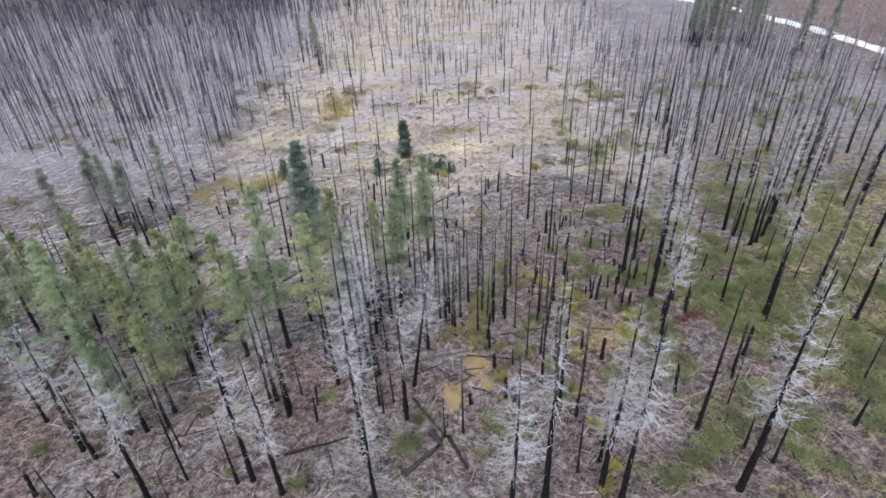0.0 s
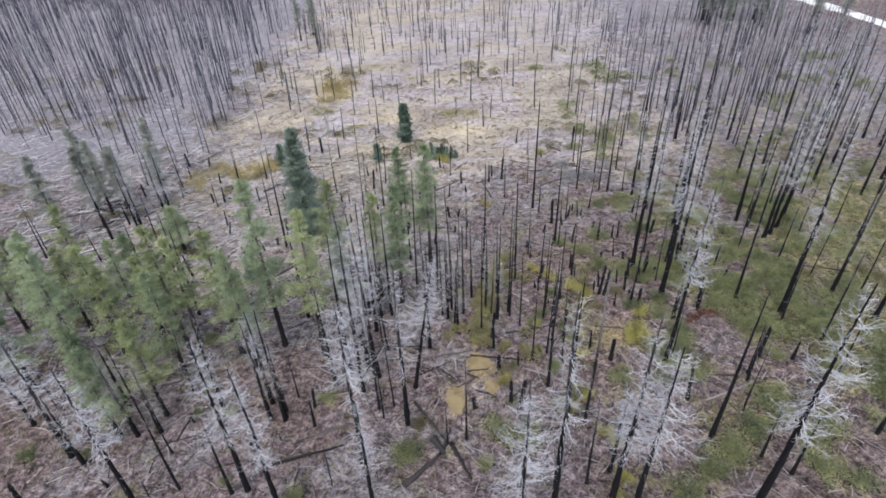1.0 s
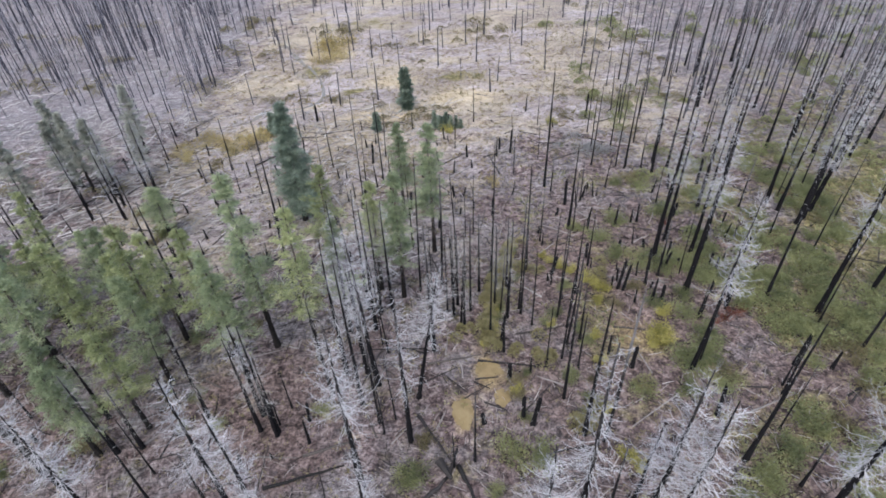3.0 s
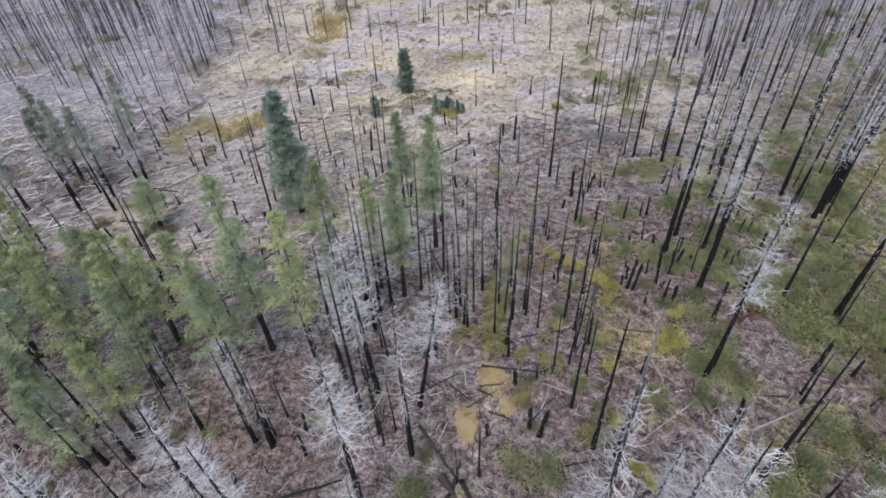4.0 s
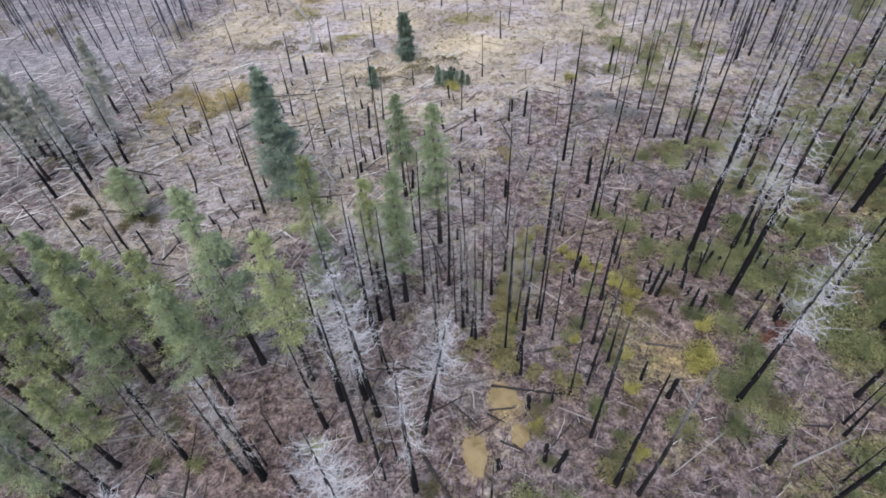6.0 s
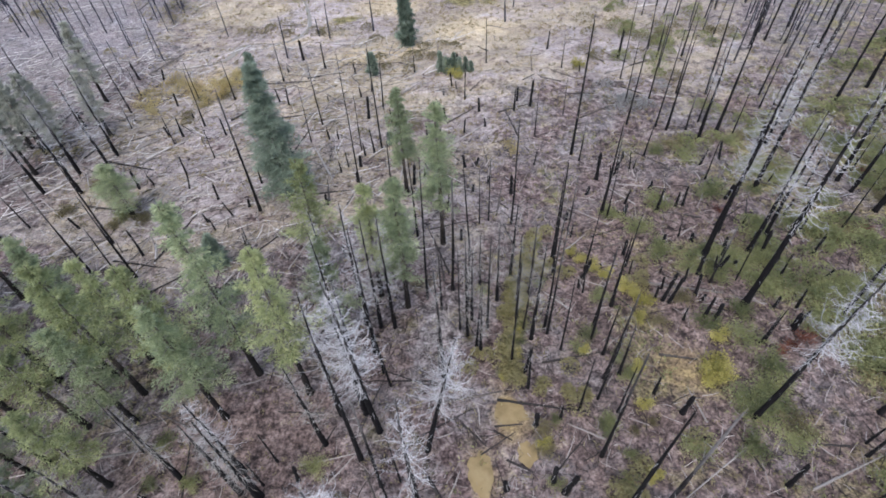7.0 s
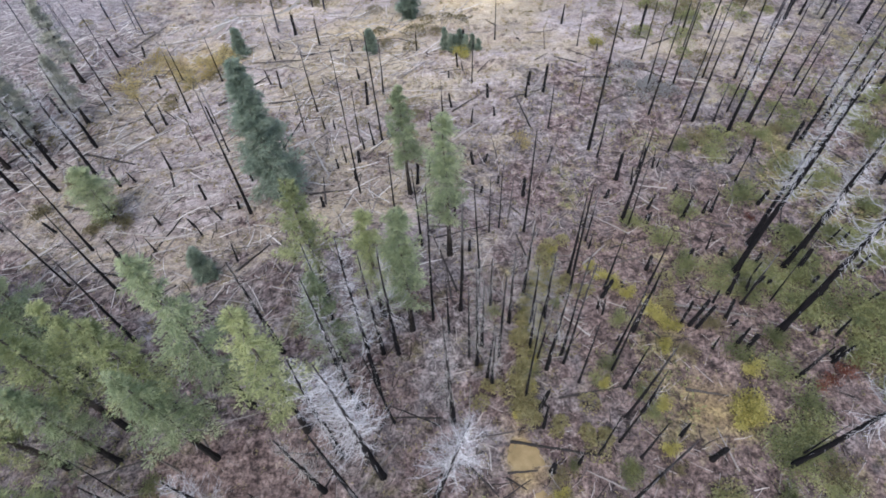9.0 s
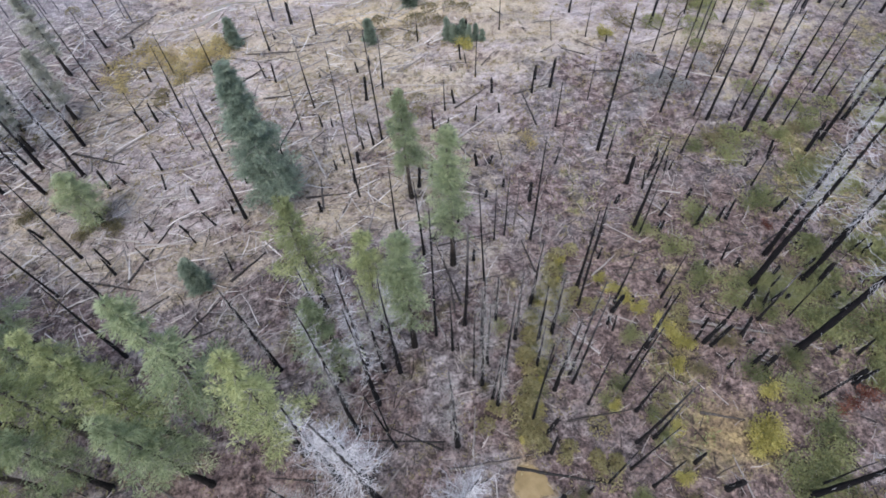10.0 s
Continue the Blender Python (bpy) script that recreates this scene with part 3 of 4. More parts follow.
POLES_A = [
    (-18.6, 30.3, 9.6), (-23.3, 31.0, 16.7), (-15.1, 40.8, 5.4), (-15.8, 39.0, 4.8), (-12.8, 36.9, 3.5), (-6.4, 37.5, 9.1),
    (10.6, 29.3, 9.4), (11.9, 35.6, 16.9), (22.2, 33.2, 15.6), (28.6, 40.3, 6.4), (32.6, 51.8, 17.4),
    (46.9, 52.0, 11.0), (39.8, 37.6, 6.8), (35.8, 32.5, 3.2), (36.6, 39.3, 7.2), (25.3, 30.9, 5.9), (26.8, 29.1, 6.8),
    (1.2, 34.4, 9.5), (4.7, 46.1, 4.2), (8.5, 44.0, 7.8), (7.0, 51.4, 13.9), (10.4, 36.3, 15.6), (9.4, 40.1, 15.3),
    (11.4, 43.6, 7.0), (10.1, 44.8, 10.7), (10.7, 50.6, 11.2), (13.2, 54.1, 9.5), (35.5, 47.4, 7.8), (22.8, 56.3, 7.5),
]
POLES_B = [
    (18.4, 54.1, 3.5), (24.9, 49.4, 5.2), (21.8, 52.0, 2.1), (28.1, 50.9, 2.1), (16.3, 43.3, 2.8), (5.6, 38.3, 2.7),
    (6.3, 37.6, 3.9), (4.6, 47.6, 3.8), (28.1, 39.3, 6.8), (1.8, 52.3, 12.1), (5.3, 65.9, 13.1), (6.9, 52.2, 14.3),
    (11.4, 49.0, 7.3), (-8.6, 40.7, 17.1), (34.3, 75.5, 3.8), (24.8, 81.8, 13.0), (25.9, 81.0, 12.2), (28.2, 80.8, 5.8),
    (25.7, 88.3, 10.6), (21.5, 82.9, 12.6), (13.6, 77.4, 16.9), (14.3, 76.0, 5.6), (17.8, 73.1, 6.2), (15.6, 72.4, 3.6),
    (1.9, 65.9, 7.9), (2.9, 66.5, 8.8), (27.3, 71.1, 5.3), (20.8, 66.6, 3.1), (39.7, 87.5, 8.0), (39.0, 82.7, 5.2),
]
POLES_C = [
    (1.4, 91.7, 6.0), (7.8, 87.5, 3.3), (10.0, 88.4, 3.9), (24.4, 100.2, 4.1), (14.5, 103.8, 2.8), (-38.5, 66.5, 11.9),
    (-50.2, 80.3, 4.1), (-46.7, 93.6, 13.3), (-51.5, 93.0, 7.9), (-46.9, 98.1, 5.1), (-37.6, 85.1, 6.1), (-36.9, 86.7, 2.7),
    (-37.4, 96.0, 6.5), (-32.1, 95.8, 6.7), (-22.9, 70.6, 15.9), (-31.2, 81.5, 6.1), (-25.7, 100.3, 6.5), (-18.0, 87.6, 9.7),
    (-19.0, 83.8, 8.4), (-19.7, 103.2, 3.9), (-23.6, 106.2, 3.0), (-11.4, 72.7, 17.5), (-12.1, 81.1, 8.5), (-11.8, 88.6, 3.4),
    (-9.5, 81.0, 13.8), (-10.4, 80.3, 3.7), (-2.4, 85.4, 4.6), (-3.6, 56.2, 17.0), (-1.2, 57.1, 14.5), (-53.7, 59.5, 6.4), (-30.2, 55.4, 12.3), (-33.9, 61.1, 11.5),
]
GREEN_A = [
    (-19.7, 72.7, 16.0), (-30.5, 101.7, 4.2), (-12.0, 100.0, 3.6), (-6.0, 72.0, 13.7), (-2.0, 63.4, 17.5), (-13.3, 59.3, 14.8),
    (-8.0, 56.8, 14.6), (-5.4, 55.2, 16.4), (-18.2, 48.8, 20.8), (-13.4, 46.6, 18.5), (-27.9, 47.3, 17.4),
    (-34.1, 40.5, 11.7), (-7.1, 108.7, 7.8), (-31.2, 49.2, 13.1), (-0.5, 99.0, 2.4),
    (-20.1, 44.7, 16.0), (-27.7, 44.7, 14.0), (-27.8, 39.5, 12.8), (-28.3, 50.6, 14.3), (-38.3, 45.7, 17.6), (-38.7, 56.9, 10.7),
    (-46.4, 52.9, 15.7), (-48.7, 48.9, 14.6), (-55.1, 84.7, 13.4), (-51.9, 97.3, 12.6), (-53.6, 86.7, 10.9), (-37.6, 70.6, 7.2), (-25.3, 62.2, 4.5), (-11.3, 52.5, 13.0),
]
GREY_A = [
    (-27.5, 37.4, 8.5), (-32.1, 40.8, 9.3), (-15.8, 37.9, 14.0), (-17.4, 38.5, 12.0), (-22.2, 39.7, 12.0), (-29.5, 37.0, 11.0), (-33.0, 34.0, 9.0), (-11.5, 42.0, 12.5), (-16.5, 53.6, 13.8),
]
POLES_D = [
    (37.7, 44.0, 11.0), (38.0, 62.5, 8.5), (41.2, 59.0, 7.9), (30.8, 42.6, 3.6), (33.4, 79.5, 5.7),
    (46.5, 102.4, 15.2), (48.2, 85.0, 17.4), (49.9, 80.9, 11.5), (54.2, 77.0, 15.2), (49.1, 116.3, 12.7), (-51.3, 67.4, 12.3),
    (-24.1, 54.1, 7.6), (9.7, 81.4, 6.2), (8.5, 90.4, 2.1), (29.6, 89.4, 10.5),
]
POLES_E = [
    (21.7, 37.4, 3.8), (26.1, 35.8, 8.1), (33.8, 41.9, 2.2), (4.9, 42.8, 1.9), (6.9, 43.3, 2.1), (24.6, 49.3, 4.7),
    (27.9, 50.5, 3.0), (17.9, 54.4, 3.8), (20.9, 52.3, 2.8), (11.1, 51.9, 10.5), (10.9, 46.6, 11.9), (12.2, 46.9, 7.5),
    (28.7, 59.4, 3.3), (2.2, 38.0, 1.2), (-0.5, 33.9, 5.0), (-6.9, 38.6, 14.0), (-5.5, 38.9, 8.6), (-28.9, 51.8, 12.0), (-15.7, 38.2, 10.0),
    (14.9, 66.5, 11.6), (15.3, 65.8, 8.8), (37.1, 68.8, 7.6), (43.2, 71.2, 7.1), (47.4, 73.3, 9.0), (49.0, 73.1, 9.6), (47.1, 65.1, 9.5), (54.2, 63.8, 8.5),
    (53.8, 67.9, 6.5), (8.7, 60.2, 11.0), (29.9, 99.6, 6.5), (33.3, 99.2, 8.2), (22.6, 88.2, 8.8), (15.8, 98.3, 5.2), (38.7, 84.7, 8.7), (57.9, 121.0, 18.0),
    (50.5, 118.8, 18.0), (31.7, 80.2, 13.9), (22.5, 43.4, 6.5),
]


SNAG_LABEL = "dead conifer with charred trunk and bare bleached branches"
H_BRANCHY = 20.0
BRANCHY = [
    branchy_snag(11, H_BRANCHY, 0.42, 2.7, 0.42, TWIGS, 1.25, SNAG_LABEL),
    branchy_snag(12, H_BRANCHY, 0.35, 2.3, 0.45, TWIGS, 1.2, SNAG_LABEL),
    branchy_snag(13, H_BRANCHY, 0.5, 3.0, 0.40, TWIGS, 1.3, SNAG_LABEL),
    branchy_snag(14, H_BRANCHY, 0.46, 1.8, 0.42, TWIGS, 0.8, SNAG_LABEL),
]
BRANCHY_DULL = [
    branchy_snag(15, H_BRANCHY, 0.3, 1.6, 0.62, TWIGS_DULL, 0.8, "dead conifer with sparse grey branches and charred trunk", 12),
    branchy_snag(16, H_BRANCHY, 0.38, 1.9, 0.6, TWIGS, 0.75, "dead conifer with thin pale branches and charred trunk", 12),
]
H_POLE = 10.0
POLES = [
    pole_snag(21, H_POLE, 0.25, BARK_BURNT, "tall charred snag with a snapped top"),
    pole_snag(22, H_POLE, 0.19, BARK_BURNT, "slender charred snag with broken branch stubs"),
    pole_snag(23, H_POLE, 0.22, BARK_GREY, "burnt snag with grey weathered top"),
    pole_snag(24, H_POLE, 0.15, BARK_BURNT, "thin blackened pole of a dead tree"),
]
STUMPS = [
    pole_snag(27, 3.0, 0.2, BARK_BURNT, "short blackened stump with a jagged top", 0.7),
    pole_snag(28, 3.0, 0.15, BARK_BURNT, "short charred stub of a burnt tree", 0.6),
]


def lean_of(amount=1.6):
    return rng.gauss(0, amount), rng.gauss(0, amount)


for i, (x, y, h) in enumerate(BRANCHY_A):
    occupied.append((x, y))
    if (x, y) == (-3.5, 41.2):
        stand(BRANCHY[2], x, y, h / H_BRANCHY, h / H_BRANCHY, (0.0, 8.5))
        continue
    k = h / H_BRANCHY
    if (x, y) == (21.6, 42.7):
        stand(BRANCHY[2], x, y, 0.82, k, lean_of(0.6))
        continue
    if (x, y) == (-7.3, 42.9):
        stand(BRANCHY[0], x, y, 0.95, k, (0.0, -2.4))
        continue
    if (x, y) in ((-4.1, 36.6), (-17.5, 40.1), (-10.5, 44.5), (-8.5, 44.5)):
        stand(BRANCHY_DULL[1], x, y, 0.95, k, lean_of(0.6))
        continue
    stand(BRANCHY[3 if x > 20 and y > 45 else i % 4], x, y, 0.35 + 0.65 * k, k, lean_of(0.6))
for i, (x, y, h) in enumerate(GREY_A):
    occupied.append((x, y))
    stand(BRANCHY_DULL[0], x, y, 0.85, h / H_BRANCHY, lean_of(0.8))
for x, y, h in POLES_A + POLES_B + POLES_C + POLES_D + POLES_E:
    occupied.append((x, y))
    if h < 4.5:
        stand(rng.choice(STUMPS), x, y, rng.uniform(0.8, 1.25), h / 3.0, lean_of(3))
    else:
        k = h / H_POLE
        stand(POLES[rng.randrange(4)], x, y, (0.42 + 0.3 * k * rng.uniform(0.8, 1.15)) * (0.8 if x < 10 and y > 62 else 1.0), k, lean_of(0.6))

H_GREEN = 20.0
FIRS = [
    conifer(31, H_GREEN, 0.33, 3.1, NEEDLE_FIR, 0.66, 7.0, 0.18, "green fir with open crown and scorched lower trunk", 0.9),
    conifer(32, H_GREEN, 0.38, 3.0, NEEDLE_PINE, 0.7, 6.8, 0.05, "yellow-green pine with airy crown and dark trunk", 0.85),
    conifer(33, H_GREEN, 0.44, 2.7, NEEDLE_PINE, 0.66, 7.5, 0.1, "yellowish pine with thin crown and bare dark trunk", 0.9),
    conifer(34, H_GREEN, 0.35, 3.0, NEEDLE_FIR, 0.68, 7.0, 0.15, "green fir with ragged crown and dark trunk", 0.95),
]
SPRUCE = conifer(35, H_GREEN, 0.12, 3.0, NEEDLE_BLUE, 0.4, 9.0, 0.25, "dense blue-green spruce with a pointed crown", 1.0, (5, 6, 7))
SLENDER = conifer(36, H_GREEN, 0.36, 2.5, NEEDLE_FIR, 0.5, 7.5, 0.2, "slender green fir with a narrow crown", 0.8)
GREY_FIR = conifer(38, H_GREEN, 0.3, 2.1, NEEDLE_GREY, 0.5, 6.5, 0.25, "thin grey-green fir with sparse crown", 0.9)
YOUNG = conifer(37, 5.0, 0.05, 1.05, NEEDLE_BLUE, 0.22, 9.0, 0.15, "small dark young spruce in the meadow", 1.0, (5, 6, 7))

for i, (x, y, h) in enumerate(GREEN_A):
    occupied.append((x, y))
    k = h / H_GREEN
    if (x, y) == (-37.6, 70.6):
        stand(FIRS[3], x, y, 1.05, 0.4)
    elif h < 9 and y > 60:
        stand(YOUNG, x, y, 0.35 + 0.65 * h / 5.0, h / 5.0)
    elif (x, y) == (-13.3, 59.3):
        stand(FIRS[1], x, y, 0.95, 0.78)
    elif (x, y) == (-19.7, 72.7):
        stand(SPRUCE, x, y, 1.25, k * 1.08)
    elif y > 83:
        stand(GREY_FIR, x, y, 0.95, k)
    elif x > -8:
        stand(SLENDER, x, y, 0.5 + 0.5 * k, k, lean_of(0.5))
    else:
        stand(FIRS[i % 4], x, y, 0.45 + 0.55 * k, k, lean_of(0.7))
for x, y, h in ((-54, 80, 14), (-57.5, 86, 15), (-50.5, 82.5, 13), (-59, 77, 14), (-47.5, 88, 10), (-44, 193, 16), (-41, 199, 15), (-38, 188, 13)):
    occupied.append((x, y))
    stand(GREY_FIR, x, y, 0.95, h / H_GREEN)
for x, y, h in ((-48, 79.5, 14), (-46, 75.5, 12), (-51, 76, 13), (-44.5, 83, 12), (-56, 90, 14)):
    occupied.append((x, y))
    stand(BRANCHY_DULL[1], x, y, 0.85, h / H_BRANCHY, lean_of(1.0))
for x, y, h in ((-1.9, 99.8, 3.3), (-1.1, 99.0, 2.6), (0.1, 99.7, 3.0), (0.9, 98.6, 2.6), (1.8, 99.4, 2.4), (2.6, 98.8, 1.8), (-8.5, 82, 2.0)):
    stand(YOUNG, x, y, 0.2 + 0.5 * h / 5.0, h / 5.0)
for x, y, h in ((-22.6, 47.6, 16.5), (-31.6, 44.4, 15.0), (-33.5, 52.2, 14.0), (-36.2, 49.0, 15.0), (-42.0, 49.5, 15.5),
                (-43.5, 44.0, 14.0), (-31.0, 36.8, 11.5)):
    if clear_of(x, y, 1.2):
        occupied.append((x, y))
        k = h / H_GREEN
        stand(FIRS[int(10 * h) % 4], x, y, 0.5 + 0.6 * k, k, lean_of(0.7))
extra = 0
while extra < 9:
    x, y = rng.uniform(-58, -33), rng.uniform(40, 62)
    if clear_of(x, y, 3.2):
        occupied.append((x, y))
        extra += 1
        k = rng.uniform(0.55, 0.8)
        stand(FIRS[extra % 4], x, y, 0.45 + 0.55 * k, k, lean_of(1.0))
for i in range(30):
    x, y = rng.uniform(80, 110), rng.uniform(158, 205)
    k = rng.uniform(0.6, 0.95)
    stand(GREY_FIR, x, y, k * 1.2, k)


# ---- more burnt trees between and beyond ----
def scatter(n, box, gap, put, chance=None):
    """n spots in a box of the plan, kept apart from what stands there."""
    x0, x1, y0, y1 = box
    done = tries = 0
    while done < n and tries < n * 20:
        tries += 1
        x, y = rng.uniform(x0, x1), rng.uniform(y0, y1)
        if chance and rng.random() > chance(x, y):
            continue
        if gap and not clear_of(x, y, gap):
            continue
        if gap:
            occupied.append((x, y))
        put(x, y)
        done += 1


def put_pole(lo, hi, stump=0.0):
    def put(x, y):
        if rng.random() < stump:
            stand(rng.choice(STUMPS), x, y, rng.uniform(0.6, 1.1), rng.uniform(0.25, 0.9), lean_of(4))
            return
        k = rng.uniform(lo, hi) / H_POLE
        stand(POLES[rng.randrange(4)], x, y, 0.32 + 0.24 * k, k, lean_of(1.6))
    return put


def put_branchy(lo, hi, kinds):
    def put(x, y):
        k = rng.uniform(lo, hi) / H_BRANCHY
        stand(rng.choice(kinds), x, y, 0.4 + 0.5 * k, k, lean_of(1.0))
    return put


scatter(18, (-8, 12, 46, 66), 1.2, put_pole(7, 14, 0.3))
scatter(14, (-40, -6, 25, 42), 2.0, put_pole(5, 11, 0.5))
scatter(34, (-58, 20, 68, 104), 2.2, put_pole(4, 10, 0.6))
scatter(38, (-44, 4, 62, 96), 0.8, put_pole(1, 2, 1.0))
scatter(7, (14, 52, 44, 80), 2.0, put_pole(5, 13, 0.4))
scatter(50, (10, 34, 52, 76), 0.5, put_pole(1, 2, 1.0))
scatter(8, (18, 50, 80, 120), 1.8, put_pole(8, 16, 0.05))
scatter(5, (-60, -25, 60, 85), 2.5, put_pole(8, 14, 0.1))
scatter(9, (36, 58, 50, 82), 2.0, put_branchy(15, 22, BRANCHY_DULL + BRANCHY[1:2]))
scatter(20, (44, 86, 70, 122), 2.2, put_branchy(15, 23, BRANCHY[1:2] + BRANCHY[3:] + BRANCHY_DULL))
scatter(8, (-12, 0, 46, 58), 1.2, put_branchy(12, 17, BRANCHY_DULL))
scatter(12, (0, 6, 49, 59), 0.8, put_branchy(7, 13, BRANCHY_DULL[:1]))
settle()


# ---- far woods: countless thin dead trees as one stuff ----
def far_woods(name, label, spots, mat, lo, hi, branches, girth=0.14):
    s, twigs = Shape(), Shape()
    for x, y in spots:
        h = rng.uniform(lo, hi)
        z = land(x, y)
        lx, ly = rng.gauss(0, 0.025) * h, rng.gauss(0, 0.025) * h
        top = Vector((x + lx, y + ly, z + h))
        foot = Vector((x, y, z - 0.2))
        s.tube([foot, top], [girth * rng.uniform(0.5, 1.3), 0.05], 4, cap=False)
        for k in range(branches):
            u = rng.uniform(0.3, 0.97)
            p = foot.lerp(top, u)
            twigs.spike(p, p + direction(rng, -0.25, 0.5) * (0.35 + 1.7 * (1 - u)) * rng.uniform(0.5, 1.1), 0.026)
    tagged(new("dead_branches", twigs.mesh("dead_branches", TWIGS_FAR_HAZED)), "pale bare branches of the " + label, "branches", kind="stuff")
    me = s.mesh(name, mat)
    return tagged(new(name, me), label, "dead trees", kind="stuff")


def spots_in(n, box, chance):
    x0, x1, y0, y1 = box
    out = []
    while len(out) < n:
        x, y = rng.uniform(x0, x1), rng.uniform(y0, y1)
        if rng.random() < chance(x, y):
            out.append((x, y))
    return out


def left_woods(x, y):
    edge = -44 - 0.12 * (y - 110) + 6 * noise.noise((x * 0.05, y * 0.05, 2))
    clump = smooth(-0.35, 0.3, noise.noise((x * 0.09, y * 0.06, 14)))
    return smooth(edge + 6, edge - 8, x) * smooth(102, 125, y + 0.25 * (x + 60)) * (0.25 + 0.75 * clump)


def meadow(x, y):
    return smooth(-62, -45, x) * smooth(62, 44, x - 0.1 * (y - 100)) * (0.35 + 0.65 * smooth(120, 200, y))


def wood_edge(x, y):
    return smooth(14, 30, x - 0.2 * (y - 100)) * smooth(80, 50, x - 0.36 * (y - 100))


def right_woods(x, y):
    edge = 45 + 0.44 * (y - 95) + 8 * noise.noise((x * 0.06, y * 0.06, 4))
    gone = smooth(112, 100, x - 0.0 * y) if y > 150 else 1.0
    clump = smooth(-0.3, 0.3, noise.noise((x * 0.08, y * 0.06, 24)))
    return smooth(edge - 14, edge + 14, x) * gone * (0.2 + 0.8 * clump)


far_woods("dead_woods", "dense wood of thin grey burnt trees", spots_in(3300, (-260, -40, 100, 380), left_woods), BARK_FAR_HAZED, 8, 19, 24, 0.13)
far_woods("meadow_snags", "sparse thin burnt poles across the meadow", spots_in(900, (-60, 90, 104, 330), meadow), BARK_FAR_HAZED, 3, 9, 2, 0.12)
far_woods("dead_woods", "dense stand of dark burnt trees", spots_in(500, (34, 190, 92, 260), right_woods), BARK_FAR_DARK_HAZED, 10, 19, 26, 0.135)
far_woods("dead_woods", "open stand of thin dark burnt poles", spots_in(90, (16, 90, 96, 190), wood_edge), BARK_FAR_DARK_HAZED, 7, 15, 6, 0.13)
far_woods("dead_woods", "far wood of grey burnt trees", spots_in(1200, (-230, 150, 262, 400), lambda x, y: 0.25 if -40 < x < 110 else 1.0), BARK_FAR_HAZED, 11, 19, 4, 0.2)

# ---- the road beyond the trees ----
def build_road():
    ctrl = [(60, 330), (92, 285), (111, 250), (126, 204), (132, 167), (140, 120), (160, 70), (200, 10)]
    pts = []
    for i in range(len(ctrl) - 1):
        for k in range(12):
            u = k / 12
            p0, p1, p2, p3 = (Vector((*ctrl[min(max(i + j, 0), len(ctrl) - 1)], 0)) for j in (-1, 0, 1, 2))
            pts.append(0.5 * ((2 * p1) + (p2 - p0) * u + (2 * p0 - 5 * p1 + 4 * p2 - p3) * u * u + (3 * p1 - p0 - 3 * p2 + p3) * u ** 3))
    s = Shape()
    for i, p in enumerate(pts):
        d = (pts[min(i + 1, len(pts) - 1)] - pts[max(i - 1, 0)]).normalized()
        n = Vector((-d.y, d.x, 0))
        for q, drop in ((-3.2, -0.6), (-2.4, 0.25), (0, 0.32), (2.4, 0.25), (3.2, -0.6)):
            v = p + n * q
            s.v.append(Vector((v.x, v.y, land(p.x, p.y) + drop)))
    for i in range(len(pts) - 1):
        for k in range(4):
            a = i * 5 + k
            s.f.append((a, a + 1, a + 6, a + 5))
    return tagged(new("road", s.mesh("road", ROAD, False)), "pale gravel road beyond the burnt trees", "road", kind="structure")


build_road()


# ---- fallen trunks ----
LOGS = [
    log(41, 9.0, 0.15, LOG_GREY, "long silvered fallen trunk on the ground"),
    log(42, 6.0, 0.13, LOG_GREY, "bleached fallen trunk with branch stubs"),
    log(43, 4.5, 0.11, LOG_GREY, "short grey fallen log on litter"),
    log(44, 8.0, 0.16, LOG_BURNT, "charred fallen trunk on the litter"),
    log(45, 5.0, 0.14, LOG_BURNT, "short charred fallen log on litter"),
]


def lay(x, y, kind, turn, size=1.0, long=1.0):
    L = (9.0, 6.0, 4.5, 8.0, 5.0)[kind] * long
    c, s = math.cos(radians(turn)), math.sin(radians(turn))
    za, zb = land(x - c * L / 2, y - s * L / 2), land(x + c * L / 2, y + s * L / 2)
    tip = math.degrees(math.atan2(zb - za, L))
    m = pose(x, y, (za + zb) / 2, 0, 0, turn) @ pose(0, 0, 0, 0, -tip, 0) @ Matrix.Diagonal((long, size, size, 1))
    placements.setdefault(LOGS[kind], []).append(m)


def lay_between(ax, ay, bx, by, kind, size=1.0):
    L = math.hypot(bx - ax, by - ay)
    lay((ax + bx) / 2, (ay + by) / 2, kind, math.degrees(math.atan2(by - ay, bx - ax)), size, L / (9.0, 6.0, 4.5, 8.0, 5.0)[kind])


for spec in ((15.9, 56.7, 23.6, 54.9, 0, 1.0), (-2.8, 45.1, 2.4, 45.8, 3, 0.8), (2.1, 45.1, 9.2, 43.7, 3, 0.8), (1.7, 42.8, 3.9, 42.9, 4, 0.7),
             (1.6, 42.5, 3.0, 41.6, 4, 0.6), (0.5, 40.6, 3.3, 42.3, 4, 0.5), (2.4, 40.1, 4.3, 39.1, 4, 0.7), (-0.8, 43.2, 1.0, 41.2, 4, 0.7)):
    lay_between(*spec)
for spec in ((-3.5, 39.1, -0.4, 33.9, 3, 1.0), (23.3, 37.1, 29.2, 39.3, 0, 0.75), (20.5, 40.6, 14.5, 36.8, 0, 0.55), (16.2, 39.6, 18.3, 38.6, 4, 0.5),
             (20.9, 41.8, 20.5, 37.4, 2, 0.6), (16.0, 48.7, 19.0, 48.0, 4, 0.9), (-4.1, 30.0, -1.0, 33.0, 3, 1.7), (-1.0, 33.0, -0.2, 35.6, 4, 1.3)):
    lay_between(*spec)
